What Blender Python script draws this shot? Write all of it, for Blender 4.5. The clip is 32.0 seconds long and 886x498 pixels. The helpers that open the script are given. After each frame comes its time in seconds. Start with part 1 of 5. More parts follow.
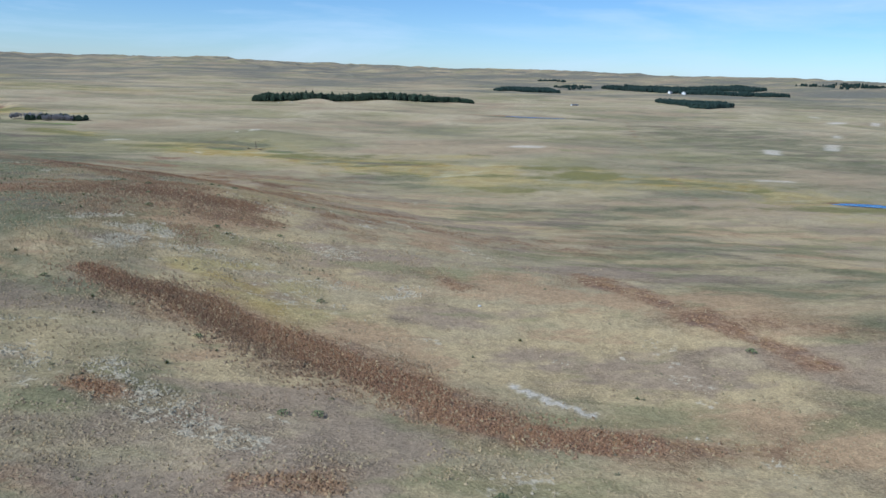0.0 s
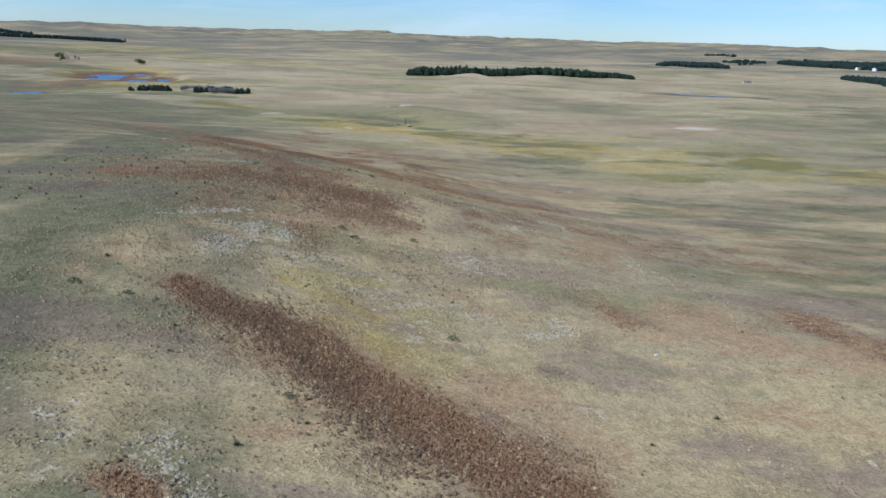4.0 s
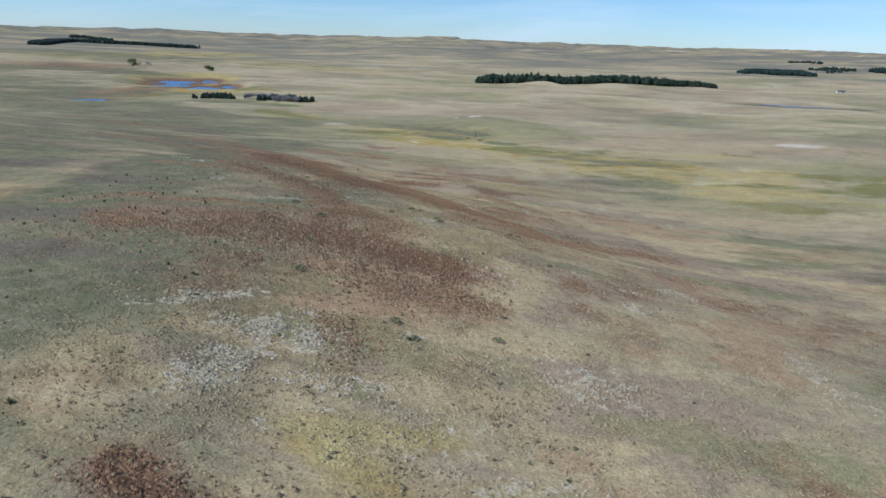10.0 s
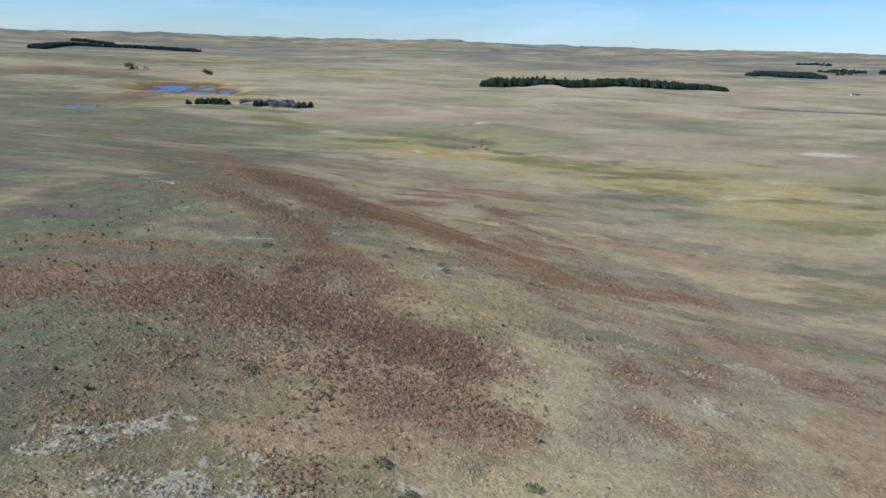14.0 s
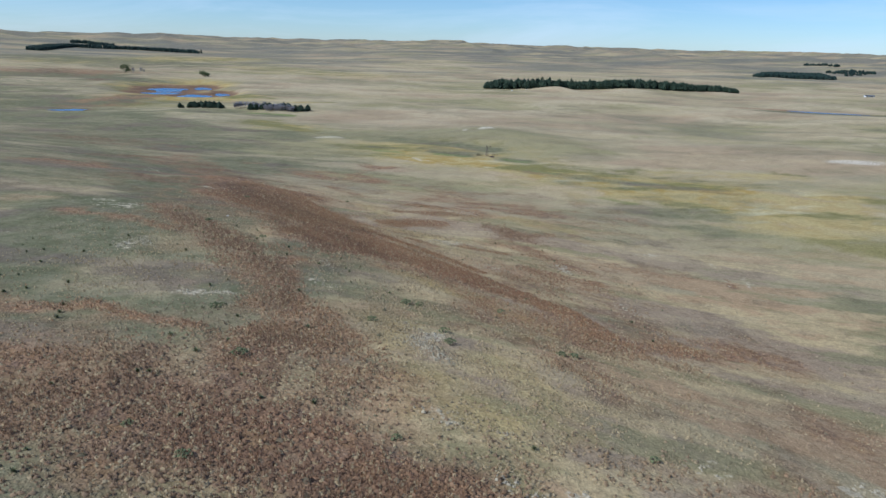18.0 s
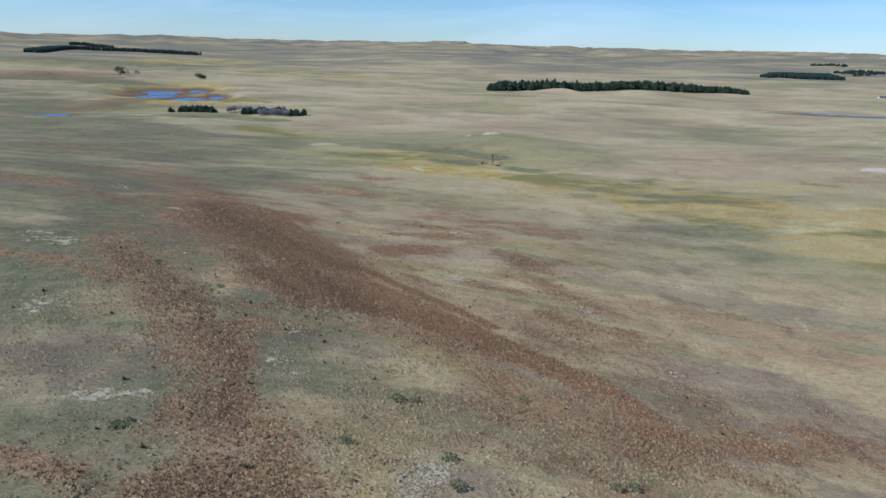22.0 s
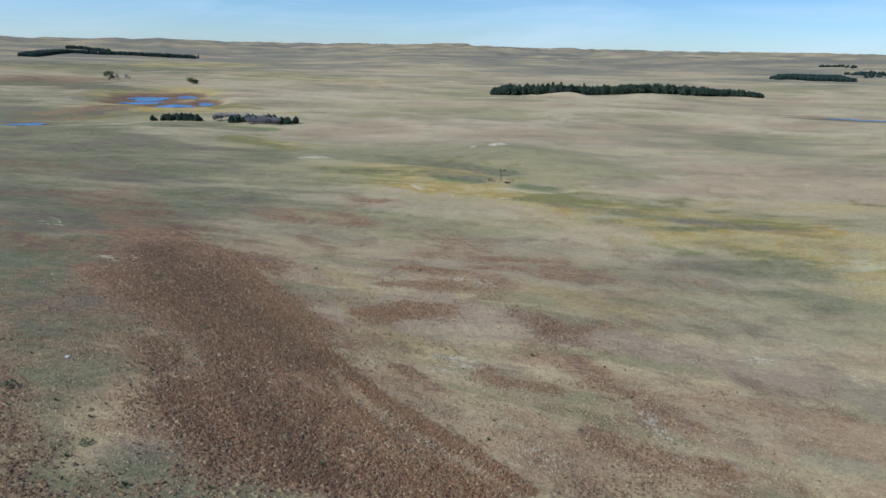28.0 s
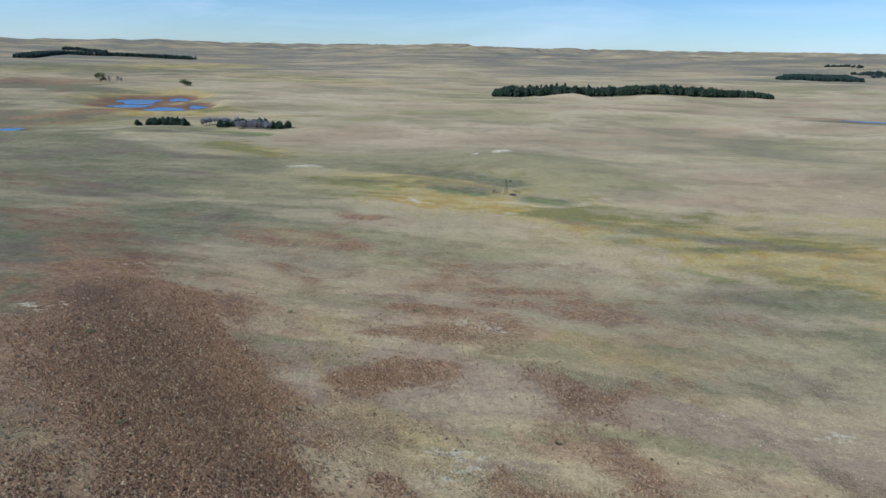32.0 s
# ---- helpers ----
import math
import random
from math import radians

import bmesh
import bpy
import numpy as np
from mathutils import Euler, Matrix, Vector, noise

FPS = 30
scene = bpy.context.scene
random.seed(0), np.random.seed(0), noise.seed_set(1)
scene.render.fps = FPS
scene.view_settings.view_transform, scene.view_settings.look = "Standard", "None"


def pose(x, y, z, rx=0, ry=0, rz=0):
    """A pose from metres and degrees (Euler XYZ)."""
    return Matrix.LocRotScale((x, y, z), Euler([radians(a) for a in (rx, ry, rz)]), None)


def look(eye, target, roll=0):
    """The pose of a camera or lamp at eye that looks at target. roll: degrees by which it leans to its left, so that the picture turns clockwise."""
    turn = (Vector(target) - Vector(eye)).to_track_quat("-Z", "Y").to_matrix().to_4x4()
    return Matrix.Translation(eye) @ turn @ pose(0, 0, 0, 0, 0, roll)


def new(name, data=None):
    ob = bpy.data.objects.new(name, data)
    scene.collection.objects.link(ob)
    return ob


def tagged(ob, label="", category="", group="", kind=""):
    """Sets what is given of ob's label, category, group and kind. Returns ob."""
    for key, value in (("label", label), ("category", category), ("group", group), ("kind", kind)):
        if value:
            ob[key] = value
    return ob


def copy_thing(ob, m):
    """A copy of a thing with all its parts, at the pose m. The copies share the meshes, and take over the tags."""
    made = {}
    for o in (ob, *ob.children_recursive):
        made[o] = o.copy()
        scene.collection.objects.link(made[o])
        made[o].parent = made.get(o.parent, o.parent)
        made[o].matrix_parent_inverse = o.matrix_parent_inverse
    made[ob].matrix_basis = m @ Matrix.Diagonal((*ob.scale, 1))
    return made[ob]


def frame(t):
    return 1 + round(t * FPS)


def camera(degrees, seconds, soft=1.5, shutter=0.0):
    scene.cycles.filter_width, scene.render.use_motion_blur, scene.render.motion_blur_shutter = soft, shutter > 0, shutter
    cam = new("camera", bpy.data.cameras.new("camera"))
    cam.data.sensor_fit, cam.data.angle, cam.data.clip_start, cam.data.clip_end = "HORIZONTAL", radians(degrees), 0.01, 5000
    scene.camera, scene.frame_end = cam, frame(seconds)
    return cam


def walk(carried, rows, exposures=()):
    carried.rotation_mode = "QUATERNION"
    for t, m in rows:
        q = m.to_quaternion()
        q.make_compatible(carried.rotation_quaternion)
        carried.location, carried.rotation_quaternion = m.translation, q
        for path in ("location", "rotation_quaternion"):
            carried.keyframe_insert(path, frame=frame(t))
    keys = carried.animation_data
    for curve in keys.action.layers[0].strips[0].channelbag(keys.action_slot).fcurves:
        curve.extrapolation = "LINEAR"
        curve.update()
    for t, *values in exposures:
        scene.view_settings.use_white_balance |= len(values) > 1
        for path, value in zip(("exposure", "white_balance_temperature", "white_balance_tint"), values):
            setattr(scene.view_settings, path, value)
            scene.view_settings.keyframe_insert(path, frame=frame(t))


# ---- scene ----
cam = camera(61.7, 32.0)
PATH = [
    (0.0, (-0.00, 0.00, 39.94), (27.86, 93.11, 16.40), 2.04),
    (0.5, (0.83, 3.80, 39.98), (27.33, 97.07, 15.53), 2.07),
    (1.0, (1.65, 7.59, 40.02), (26.73, 101.00, 14.60), 2.07),
    (1.5, (2.43, 11.38, 40.04), (26.26, 104.83, 13.59), 2.05),
    (2.0, (3.16, 15.16, 40.05), (25.63, 108.73, 12.87), 2.05),
    (2.5, (3.83, 18.93, 40.03), (24.21, 112.95, 12.76), 2.02),
    (3.0, (4.41, 22.70, 40.00), (21.61, 117.35, 12.70), 1.98),
    (3.5, (4.87, 26.48, 39.97), (18.11, 121.74, 12.58), 1.96),
    (4.0, (5.22, 30.27, 39.94), (13.77, 126.06, 12.53), 1.96),
    (4.5, (5.47, 34.09, 39.91), (10.93, 130.11, 12.51), 1.95),
    (6.5, (4.76, 49.91, 39.73), (6.53, 146.12, 12.51), 1.96),
    (7.0, (4.59, 53.95, 39.72), (5.83, 150.19, 12.58), 1.95),
    (8.0, (4.27, 62.09, 39.76), (4.89, 158.35, 12.68), 2.00),
    (9.0, (4.05, 70.42, 39.89), (4.28, 166.70, 12.86), 1.99),
    (10.0, (3.90, 78.92, 40.10), (3.91, 175.22, 13.15), 1.95),
    (11.0, (3.76, 87.50, 40.25), (3.63, 183.82, 13.38), 1.93),
    (12.0, (3.56, 96.11, 40.33), (3.27, 192.44, 13.48), 1.89),
    (13.0, (3.33, 104.76, 40.42), (2.97, 201.11, 13.65), 1.89),
    (14.0, (3.07, 113.38, 40.47), (2.59, 209.76, 13.82), 1.80),
    (14.5, (2.94, 117.65, 40.48), (2.39, 214.04, 13.84), 1.77),
    (16.5, (2.66, 134.33, 40.21), (1.90, 230.71, 13.57), 1.64),
    (17.0, (2.61, 138.61, 40.14), (1.79, 235.01, 13.57), 1.67),
    (18.0, (2.51, 147.24, 39.99), (1.66, 243.66, 13.46), 1.71),
    (19.0, (2.30, 155.85, 39.90), (1.34, 252.26, 13.36), 1.67),
    (20.0, (2.07, 164.42, 39.88), (1.02, 260.84, 13.37), 1.64),
    (21.0, (1.93, 172.95, 39.91), (0.86, 269.39, 13.47), 1.60),
    (22.0, (1.81, 181.47, 39.94), (0.64, 277.91, 13.52), 1.54),
    (23.0, (1.62, 189.97, 39.92), (0.38, 286.42, 13.55), 1.52),
    (24.0, (1.38, 198.45, 39.94), (0.12, 294.91, 13.61), 1.47),
    (25.0, (1.15, 207.01, 39.99), (-0.16, 303.48, 13.71), 1.46),
    (25.5, (1.03, 211.33, 40.03), (-0.33, 307.81, 13.79), 1.41),
    (27.5, (0.53, 228.94, 40.18), (-0.90, 325.45, 14.02), 1.37),
    (28.0, (0.45, 233.37, 40.18), (-0.98, 329.88, 14.03), 1.32),
    (29.0, (0.33, 242.24, 40.15), (-1.13, 338.74, 13.98), 1.29),
    (30.0, (0.18, 251.15, 40.10), (-1.31, 347.67, 13.99), 1.21),
    (31.0, (0.06, 260.08, 40.03), (-1.45, 356.61, 13.94), 1.14),
    (32.0, (-0.00, 269.00, 39.92), (-1.53, 365.52, 13.83), 1.21),
]
walk(cam, [(t, look(eye, target, roll)) for t, eye, target, roll in PATH],
     exposures=[(0.0, 0.08, 5150, 4), (3.0, 0.12, 5270, 5), (32.0, 0.08, 5270, 5)])

# ---- light: a clear sky with thin high cloud, sun from the left and a little behind ----
SUN_UP, SUN_TURN = radians(43), radians(250)   # elevation; compass turn, 0 = +y, clockwise
sun_dir = Vector((math.sin(SUN_TURN) * math.cos(SUN_UP), math.cos(SUN_TURN) * math.cos(SUN_UP), math.sin(SUN_UP)))
world = bpy.data.worlds.new("sky")
scene.world = world
world.use_nodes = True
wn, wl = world.node_tree.nodes, world.node_tree.links
wn.clear()
sky = wn.new("ShaderNodeTexSky")
sky.sky_type, sky.sun_disc = "NISHITA", False
sky.sun_elevation, sky.sun_rotation = SUN_UP, SUN_TURN
sky.altitude, sky.air_density, sky.dust_density, sky.ozone_density = 1100, 0.85, 0.35, 4.5
geo = wn.new("ShaderNodeTexCoord")
stretch = wn.new("ShaderNodeMapping")
stretch.inputs["Scale"].default_value = (1.0, 1.6, 7.0)
stretch.inputs["Rotation"].default_value = (0.0, 0.12, 0.5)
wisp = wn.new("ShaderNodeTexNoise")
wisp.inputs["Scale"].default_value, wisp.inputs["Detail"].default_value = 2.6, 7.0
wisp.inputs["Roughness"].default_value, wisp.inputs["Distortion"].default_value = 0.62, 0.5
thin = wn.new("ShaderNodeMapRange")
thin.inputs["From Min"].default_value, thin.inputs["From Max"].default_value = 0.46, 0.78
thin.inputs["To Max"].default_value = 0.55
veil = wn.new("ShaderNodeMix")
veil.data_type = "RGBA"
veil.inputs["B"].default_value = (7.4, 7.9, 8.6, 1)
back = wn.new("ShaderNodeBackground")
back.inputs["Strength"].default_value = 0.097
wout = wn.new("ShaderNodeOutputWorld")
wl.new(geo.outputs["Generated"], stretch.inputs["Vector"])
wl.new(stretch.outputs["Vector"], wisp.inputs["Vector"])
wl.new(wisp.outputs["Fac"], thin.inputs["Value"])
wl.new(thin.outputs["Result"], veil.inputs["Factor"])
wl.new(sky.outputs["Color"], veil.inputs["A"])
wl.new(veil.outputs["Result"], back.inputs["Color"])
wl.new(back.outputs["Background"], wout.inputs["Surface"])
lamp = bpy.data.lights.new("sun", "SUN")
lamp.energy, lamp.angle, lamp.color = 3.7, radians(0.53), (1.0, 0.94, 0.86)
sun = new("sun", lamp)
sun.matrix_world = look(sun_dir * 300, (0, 0, 0))

# ---- the lie of the land ----
def smooth(a, b, v):
    t = np.clip((v - a) / (b - a), 0, 1)
    return t * t * (3 - 2 * t)


def lattice(ix, iy, seed):
    """A random value from 0 to 1 for each whole-number place."""
    h = (ix.astype(np.int64) * 374761393 + iy.astype(np.int64) * 668265263 + seed * 982451653) & 0x7FFFFFFF
    h = ((h ^ (h >> 13)) * 1274126177) & 0x7FFFFFFF
    h = ((h ^ (h >> 16)) * 1911520717) & 0x7FFFFFFF
    return (h & 0xFFFFF) / 0xFFFFF


def grain(x, y, size, seed):
    """Smooth noise from 0 to 1, with bumps of about that size in metres."""
    u, v = np.asarray(x) / size, np.asarray(y) / size
    iu, iv = np.floor(u), np.floor(v)
    fu, fv = u - iu, v - iv
    fu, fv = fu * fu * (3 - 2 * fu), fv * fv * (3 - 2 * fv)
    a, b = lattice(iu, iv, seed), lattice(iu + 1, iv, seed)
    c, d = lattice(iu, iv + 1, seed), lattice(iu + 1, iv + 1, seed)
    return (a * (1 - fu) + b * fu) * (1 - fv) + (c * (1 - fu) + d * fu) * fv


def rough(x, y, size, seed, steps=3):
    return sum(grain(x, y, size / 2 ** k, seed + k) / 2 ** k for k in range(steps)) / (2 - 0.5 ** (steps - 1))


# dunes: x, y, height, half-width, stretch along the ridge
DUNES = [
    (-60, 200, 5.0, 65, 1.0), (80, 140, -1.6, 65, 1.0), (-40, 320, 3.6, 65, 1.0), (-40, 100, 3.6, 40, 1.8),
    (80, 260, -2.7, 40, 1.8), (60, 80, -4.9, 40, 1.8), (40, 740, 5.2, 40, 1.8), (20, 420, 2.8, 40, 1.0),
    (0, 220, 3.6, 40, 1.0), (100, 180, -3.4, 40, 1.8), (-40, 160, 3.5, 40, 1.0), (100, 460, -2.4, 65, 1.8),
    (-20, 380, -2.0, 40, 1.0), (-80, 440, 1.8, 40, 1.0), (20, 160, -1.6, 40, 1.0), (290, 650, 6.0, 70, 1.3),
    (172, 1392, 5.5, 26, 1.2), (300, 1402, 4.5, 60, 1.0), (40, 755, 2.5, 60, 1.3),
    (30, 759, 1.5, 8, 1.0), (-90, 720, 1.6, 10, 1.3),
]

# ponds: x, y, half-length, half-width, turn in degrees
PONDS = [(-402, 1212, 26, 42, 20), (-384, 1143, 25, 20, 20), (-368, 1256, 13, 30, 20), (-330, 1111, 21, 25, 20),
         (-306, 1147, 10, 25, 20), (-372, 874, 17, 9, 25), (374, 354, 20, 6, -25), (478, 1116, 50, 8, -20)]


def pond_distance(x, y, row):
    """0 in the middle of a pond, 1 at its shore."""
    cx, cy, a, b, turn = row
    c, s = math.cos(radians(turn)), math.sin(radians(turn))
    u, v = ((x - cx) * c + (y - cy) * s) / a, (-(x - cx) * s + (y - cy) * c) / b
    return np.hypot(u, v)


POND_LEVEL = [-32.6, -32.6, -32.6, -32.6, -32.6, -31.6, -31.8, -30.2]


def land_waves(x, y):
    """The dunes of the open land: how far they are grown there, their crests (1) and hollows (0), and the longer swell."""
    r = np.hypot(x, y - 135)
    u, v = 0.62 * x + 0.20 * y, y - 0.16 * x
    bend = 60 * (grain(x, y, 240, 17) - 0.5)
    folds = 1 - np.abs(2 * grain(u + bend, v, 105, 15) - 1)
    dune = 0.65 * folds + 0.35 * (1 - np.abs(2 * grain(u, v + bend, 46, 16) - 1))
    return smooth(470, 800, r) * (1 - smooth(2400, 3200, r)), dune, rough(0.55 * x + 0.2 * y, y, 170, 11) - 0.5


def ground_height(x, y):
    x, y = np.asarray(x, float), np.asarray(y, float)
    u = y + 250 * np.tanh(x / 250)
    z = -31 + 33 / (1 + np.exp(np.clip((u - 340) / 60, -50, 50))) + 6 / (1 + np.exp(-(y - 1250) / 90))
    for cx, cy, h, s, k in DUNES:
        a, b = ((x - cx) - (y - cy)) / 2 ** 0.5, ((x - cx) + (y - cy)) / 2 ** 0.5
        z = z + h * np.exp(-(a / (s * k)) ** 2 - (b / s) ** 2)
    # rolling hills that grow towards the horizon
    r = np.hypot(x, y - 135)
    mid, dune, swell = land_waves(x, y)
    z = z + mid * (8.0 * swell + 5.5 * (dune - 0.62))
    west = smooth(0, 1000, -x)
    far = smooth(0, 1, (r + 500 * (rough(x, y, 900, 5, 2) - 0.5) - 2150 - 900 * west) / (2100 - 500 * west))
    z = z + far * (66 + 12 * (grain(x, y, 700, 21) - 0.5)) + far * (34 * (rough(x, y, 520, 33) - 0.5) + 22 * (rough(x, y, 190, 37) - 0.5))
    spurs = 1 - np.abs(2 * grain(x + 0.35 * y, 0.30 * y, 150, 41) - 1)
    z = z + far * (15 * (spurs - 0.55) + 9 * (1 - np.abs(2 * grain(x - 0.2 * y, 0.4 * y, 70, 43) - 1) - 0.55))
    # hummocks underfoot
    z = z + (1 - smooth(500, 900, r)) * (0.9 * (rough(x, y, 14, 3) - 0.5) + 0.35 * (grain(x, y, 2.6, 8) - 0.5))
    near, bank, level = np.full(np.shape(z), 99.0), np.full(np.shape(z), 99.0), np.full(np.shape(z), -32.0)
    for row, height in zip(PONDS, POND_LEVEL):
        d = pond_distance(x, y, row)
        bank = np.minimum(bank, d * (1.0 if row[3] > 15 else 0.4))
        level, near = np.where(d < near, height, level), np.minimum(d, near)
    shore = level - 0.4 + 0.7 * smooth(0.75, 1.5, near)
    z = z + (shore - z) * (1 - smooth(1.0, 3.6, bank))
    return z

# ---- materials ----
def material(name, rough_value=0.9):
    m = bpy.data.materials.new(name)
    m.use_nodes = True
    bsdf = m.node_tree.nodes["Principled BSDF"]
    bsdf.inputs["Roughness"].default_value = rough_value
    bsdf.inputs["Specular IOR Level"].default_value = 0.2
    return m, m.node_tree.nodes, m.node_tree.links, bsdf


def noise_node(n, l, vector, scale, detail=4.0, rough_value=0.55):
    t = n.new("ShaderNodeTexNoise")
    t.inputs["Scale"].default_value, t.inputs["Detail"].default_value = scale, detail
    t.inputs["Roughness"].default_value = rough_value
    l.new(vector, t.inputs["Vector"])
    return t.outputs["Fac"]


def ramp(n, l, value, lo, hi, to_lo=0.0, to_hi=1.0):
    r = n.new("ShaderNodeMapRange")
    r.interpolation_type = "SMOOTHSTEP"
    for key, v in (("From Min", lo), ("From Max", hi), ("To Min", to_lo), ("To Max", to_hi)):
        r.inputs[key].default_value = v
    l.new(value, r.inputs["Value"])
    return r.outputs["Result"]


def blend(n, l, fac, a, b, kind="MIX"):
    m = n.new("ShaderNodeMix")
    m.data_type, m.blend_type = "RGBA", kind
    if isinstance(fac, float):
        m.inputs["Factor"].default_value = fac
    else:
        l.new(fac, m.inputs["Factor"])
    for key, c in (("A", a), ("B", b)):
        if isinstance(c, tuple):
            m.inputs[key].default_value = (*c, 1)
        else:
            l.new(c, m.inputs[key])
    return m.outputs["Result"]


def maths(n, l, kind, a, b):
    m = n.new("ShaderNodeMath")
    m.operation = kind
    for i, v in enumerate((a, b)):
        if isinstance(v, (int, float)):
            m.inputs[i].default_value = v
        else:
            l.new(v, m.inputs[i])
    return m.outputs[0]


def bumped(n, l, bsdf, height, strength, distance):
    b = n.new("ShaderNodeBump")
    b.inputs["Strength"].default_value, b.inputs["Distance"].default_value = strength, distance
    l.new(height, b.inputs["Height"])
    l.new(b.outputs["Normal"], bsdf.inputs["Normal"])


STRAW, GREY_GRASS = (0.510, 0.385, 0.210), (0.395, 0.318, 0.188)
MAUVE, TAN, SEDGE = (0.335, 0.245, 0.170), (0.445, 0.290, 0.165), (0.285, 0.252, 0.125)
RUST, RUST_DEEP = (0.310, 0.180, 0.104), (0.125, 0.085, 0.064)
CREAM, OCHRE, OLIVE, SAND = (0.55, 0.465, 0.335), (0.400, 0.275, 0.085), (0.165, 0.160, 0.088), (0.64, 0.555, 0.44)


def prairie_material():
    """Dry prairie: straw and grey grass, with bluestem, pale bunch grass, meadow and bare sand where the ground's own marks say."""
    m, n, l, bsdf = material("prairie_grass", 0.95)
    bsdf.inputs["Specular IOR Level"].default_value = 0.05
    where = n.new("ShaderNodeTexCoord").outputs["Object"]
    marks = []
    for name in ("plants", "soils", "covers", "lie"):
        at = n.new("ShaderNodeAttribute")
        at.attribute_name = name
        sep = n.new("ShaderNodeSeparateColor")
        l.new(at.outputs["Color"], sep.inputs["Color"])
        marks += [sep.outputs[k] for k in ("Red", "Green", "Blue")]
    red, pale, ochre, olive, sand, deep, scrub_and_haze, flats, lush, crest, hollow = marks[:11]

    def laid(scale, turn=0.0, shift=0.0):
        """Coordinates turned and drawn out, so that patches run along the ridges."""
        t = n.new("ShaderNodeMapping")
        t.inputs["Scale"].default_value = scale
        t.inputs["Rotation"].default_value = (0.0, 0.0, radians(turn))
        t.inputs["Location"].default_value = (shift, 0.6 * shift, 0.0)
        l.new(where, t.inputs["Vector"])
        return t.outputs["Vector"]

    along, wide = laid((0.42, 1.0, 1.0), 38), laid((0.5, 1.0, 1.0), 8, 90.0)
    n_fine, n_clump = noise_node(n, l, where, 2.7, 4, 0.7), noise_node(n, l, where, 0.75, 4, 0.6)
    n_hand, n_patch = noise_node(n, l, where, 0.24, 5, 0.62), noise_node(n, l, where, 0.085, 5, 0.6)
    n_bank, n_swathe = noise_node(n, l, along, 0.05, 5, 0.60), noise_node(n, l, along, 0.017, 4, 0.58)
    n_kind, n_hue = noise_node(n, l, laid((0.6, 1.0, 1.0), 25, 140.0), 0.030, 5, 0.62), noise_node(n, l, wide, 0.0075, 5, 0.58)
    n_land, n_dune = noise_node(n, l, laid((0.4, 1.0, 1.0), -6, 30.0), 0.0058, 5, 0.58), noise_node(n, l, laid((0.45, 1.0, 1.0), 14, 260.0), 0.024, 5, 0.60)

    # the ridge: straw, grey, mauve, tan and sedge green in drawn-out patches
    base = blend(n, l, ramp(n, l, n_swathe, 0.44, 0.56), STRAW, GREY_GRASS)
    base = blend(n, l, ramp(n, l, n_kind, 0.51, 0.58, 0.0, 0.80), base, MAUVE)
    base = blend(n, l, ramp(n, l, n_kind, 0.48, 0.42, 0.0, 0.75), base, TAN)
    base = blend(n, l, ramp(n, l, n_bank, 0.52, 0.60, 0.0, 0.70), base, SEDGE)
    base = blend(n, l, ramp(n, l, n_bank, 0.46, 0.39, 0.0, 0.60), base, (0.490, 0.382, 0.225))
    base = blend(n, l, ramp(n, l, n_patch, 0.56, 0.70, 0.0, 0.40), base, (0.235, 0.190, 0.125))

    # the flats: grey-green, mauve-grey and buff grass over the dunes, greyed to stand in for haze
    hazed_grass = blend(n, l, ramp(n, l, n_land, 0.45, 0.55), (0.455, 0.366, 0.222), (0.345, 0.290, 0.178))
    hazed_grass = blend(n, l, ramp(n, l, n_hue, 0.51, 0.57, 0.0, 0.80), hazed_grass, (0.410, 0.300, 0.192))
    hazed_grass = blend(n, l, ramp(n, l, n_hue, 0.48, 0.42, 0.0, 0.80), hazed_grass, (0.315, 0.280, 0.140))
    hazed_grass = blend(n, l, ramp(n, l, n_dune, 0.52, 0.61, 0.0, 0.50), hazed_grass, (0.235, 0.200, 0.122))
    hazed_grass = blend(n, l, ramp(n, l, n_dune, 0.47, 0.39, 0.0, 0.42), hazed_grass, (0.480, 0.378, 0.225))
    base = blend(n, l, maths(n, l, "MULTIPLY", flats, 0.85), base, hazed_grass)

    # thin dry grass on the crests, sedge in the hollows; their contrast is painted to boost relief shading
    broken = ramp(n, l, n_patch, 0.36, 0.60)
    base = blend(n, l, maths(n, l, "MULTIPLY", crest, maths(n, l, "MULTIPLY", broken, 0.9)), base, (0.545, 0.440, 0.282))
    base = blend(n, l, maths(n, l, "MULTIPLY", hollow, 0.55), base, (0.225, 0.205, 0.128))

    def lay(mark, colour, ragged, spread, base, full=1.05):
        edge = maths(n, l, "ADD", mark, maths(n, l, "MULTIPLY", maths(n, l, "SUBTRACT", ragged, 0.5), spread))
        live = maths(n, l, "MULTIPLY", ramp(n, l, edge, 0.05, full), ramp(n, l, mark, 0.0, 0.12))
        return blend(n, l, live, base, colour)

    rusty = blend(n, l, ramp(n, l, n_clump, 0.40, 0.62), RUST, (0.380, 0.245, 0.148))
    rusty = blend(n, l, ramp(n, l, n_hand, 0.52, 0.64, 0.0, 0.7), rusty, (0.395, 0.238, 0.112))
    rusty = blend(n, l, ramp(n, l, n_hand, 0.47, 0.36, 0.0, 0.6), rusty, (0.255, 0.172, 0.128))
    rusty = blend(n, l, maths(n, l, "MULTIPLY", deep, 0.6), rusty, RUST_DEEP)
    golden = blend(n, l, ramp(n, l, n_patch, 0.40, 0.60), OCHRE, (0.50, 0.395, 0.185))
    golden = blend(n, l, maths(n, l, "MULTIPLY", flats, ramp(n, l, n_dune, 0.46, 0.56, 0.0, 0.85)), golden, (0.205, 0.190, 0.072))
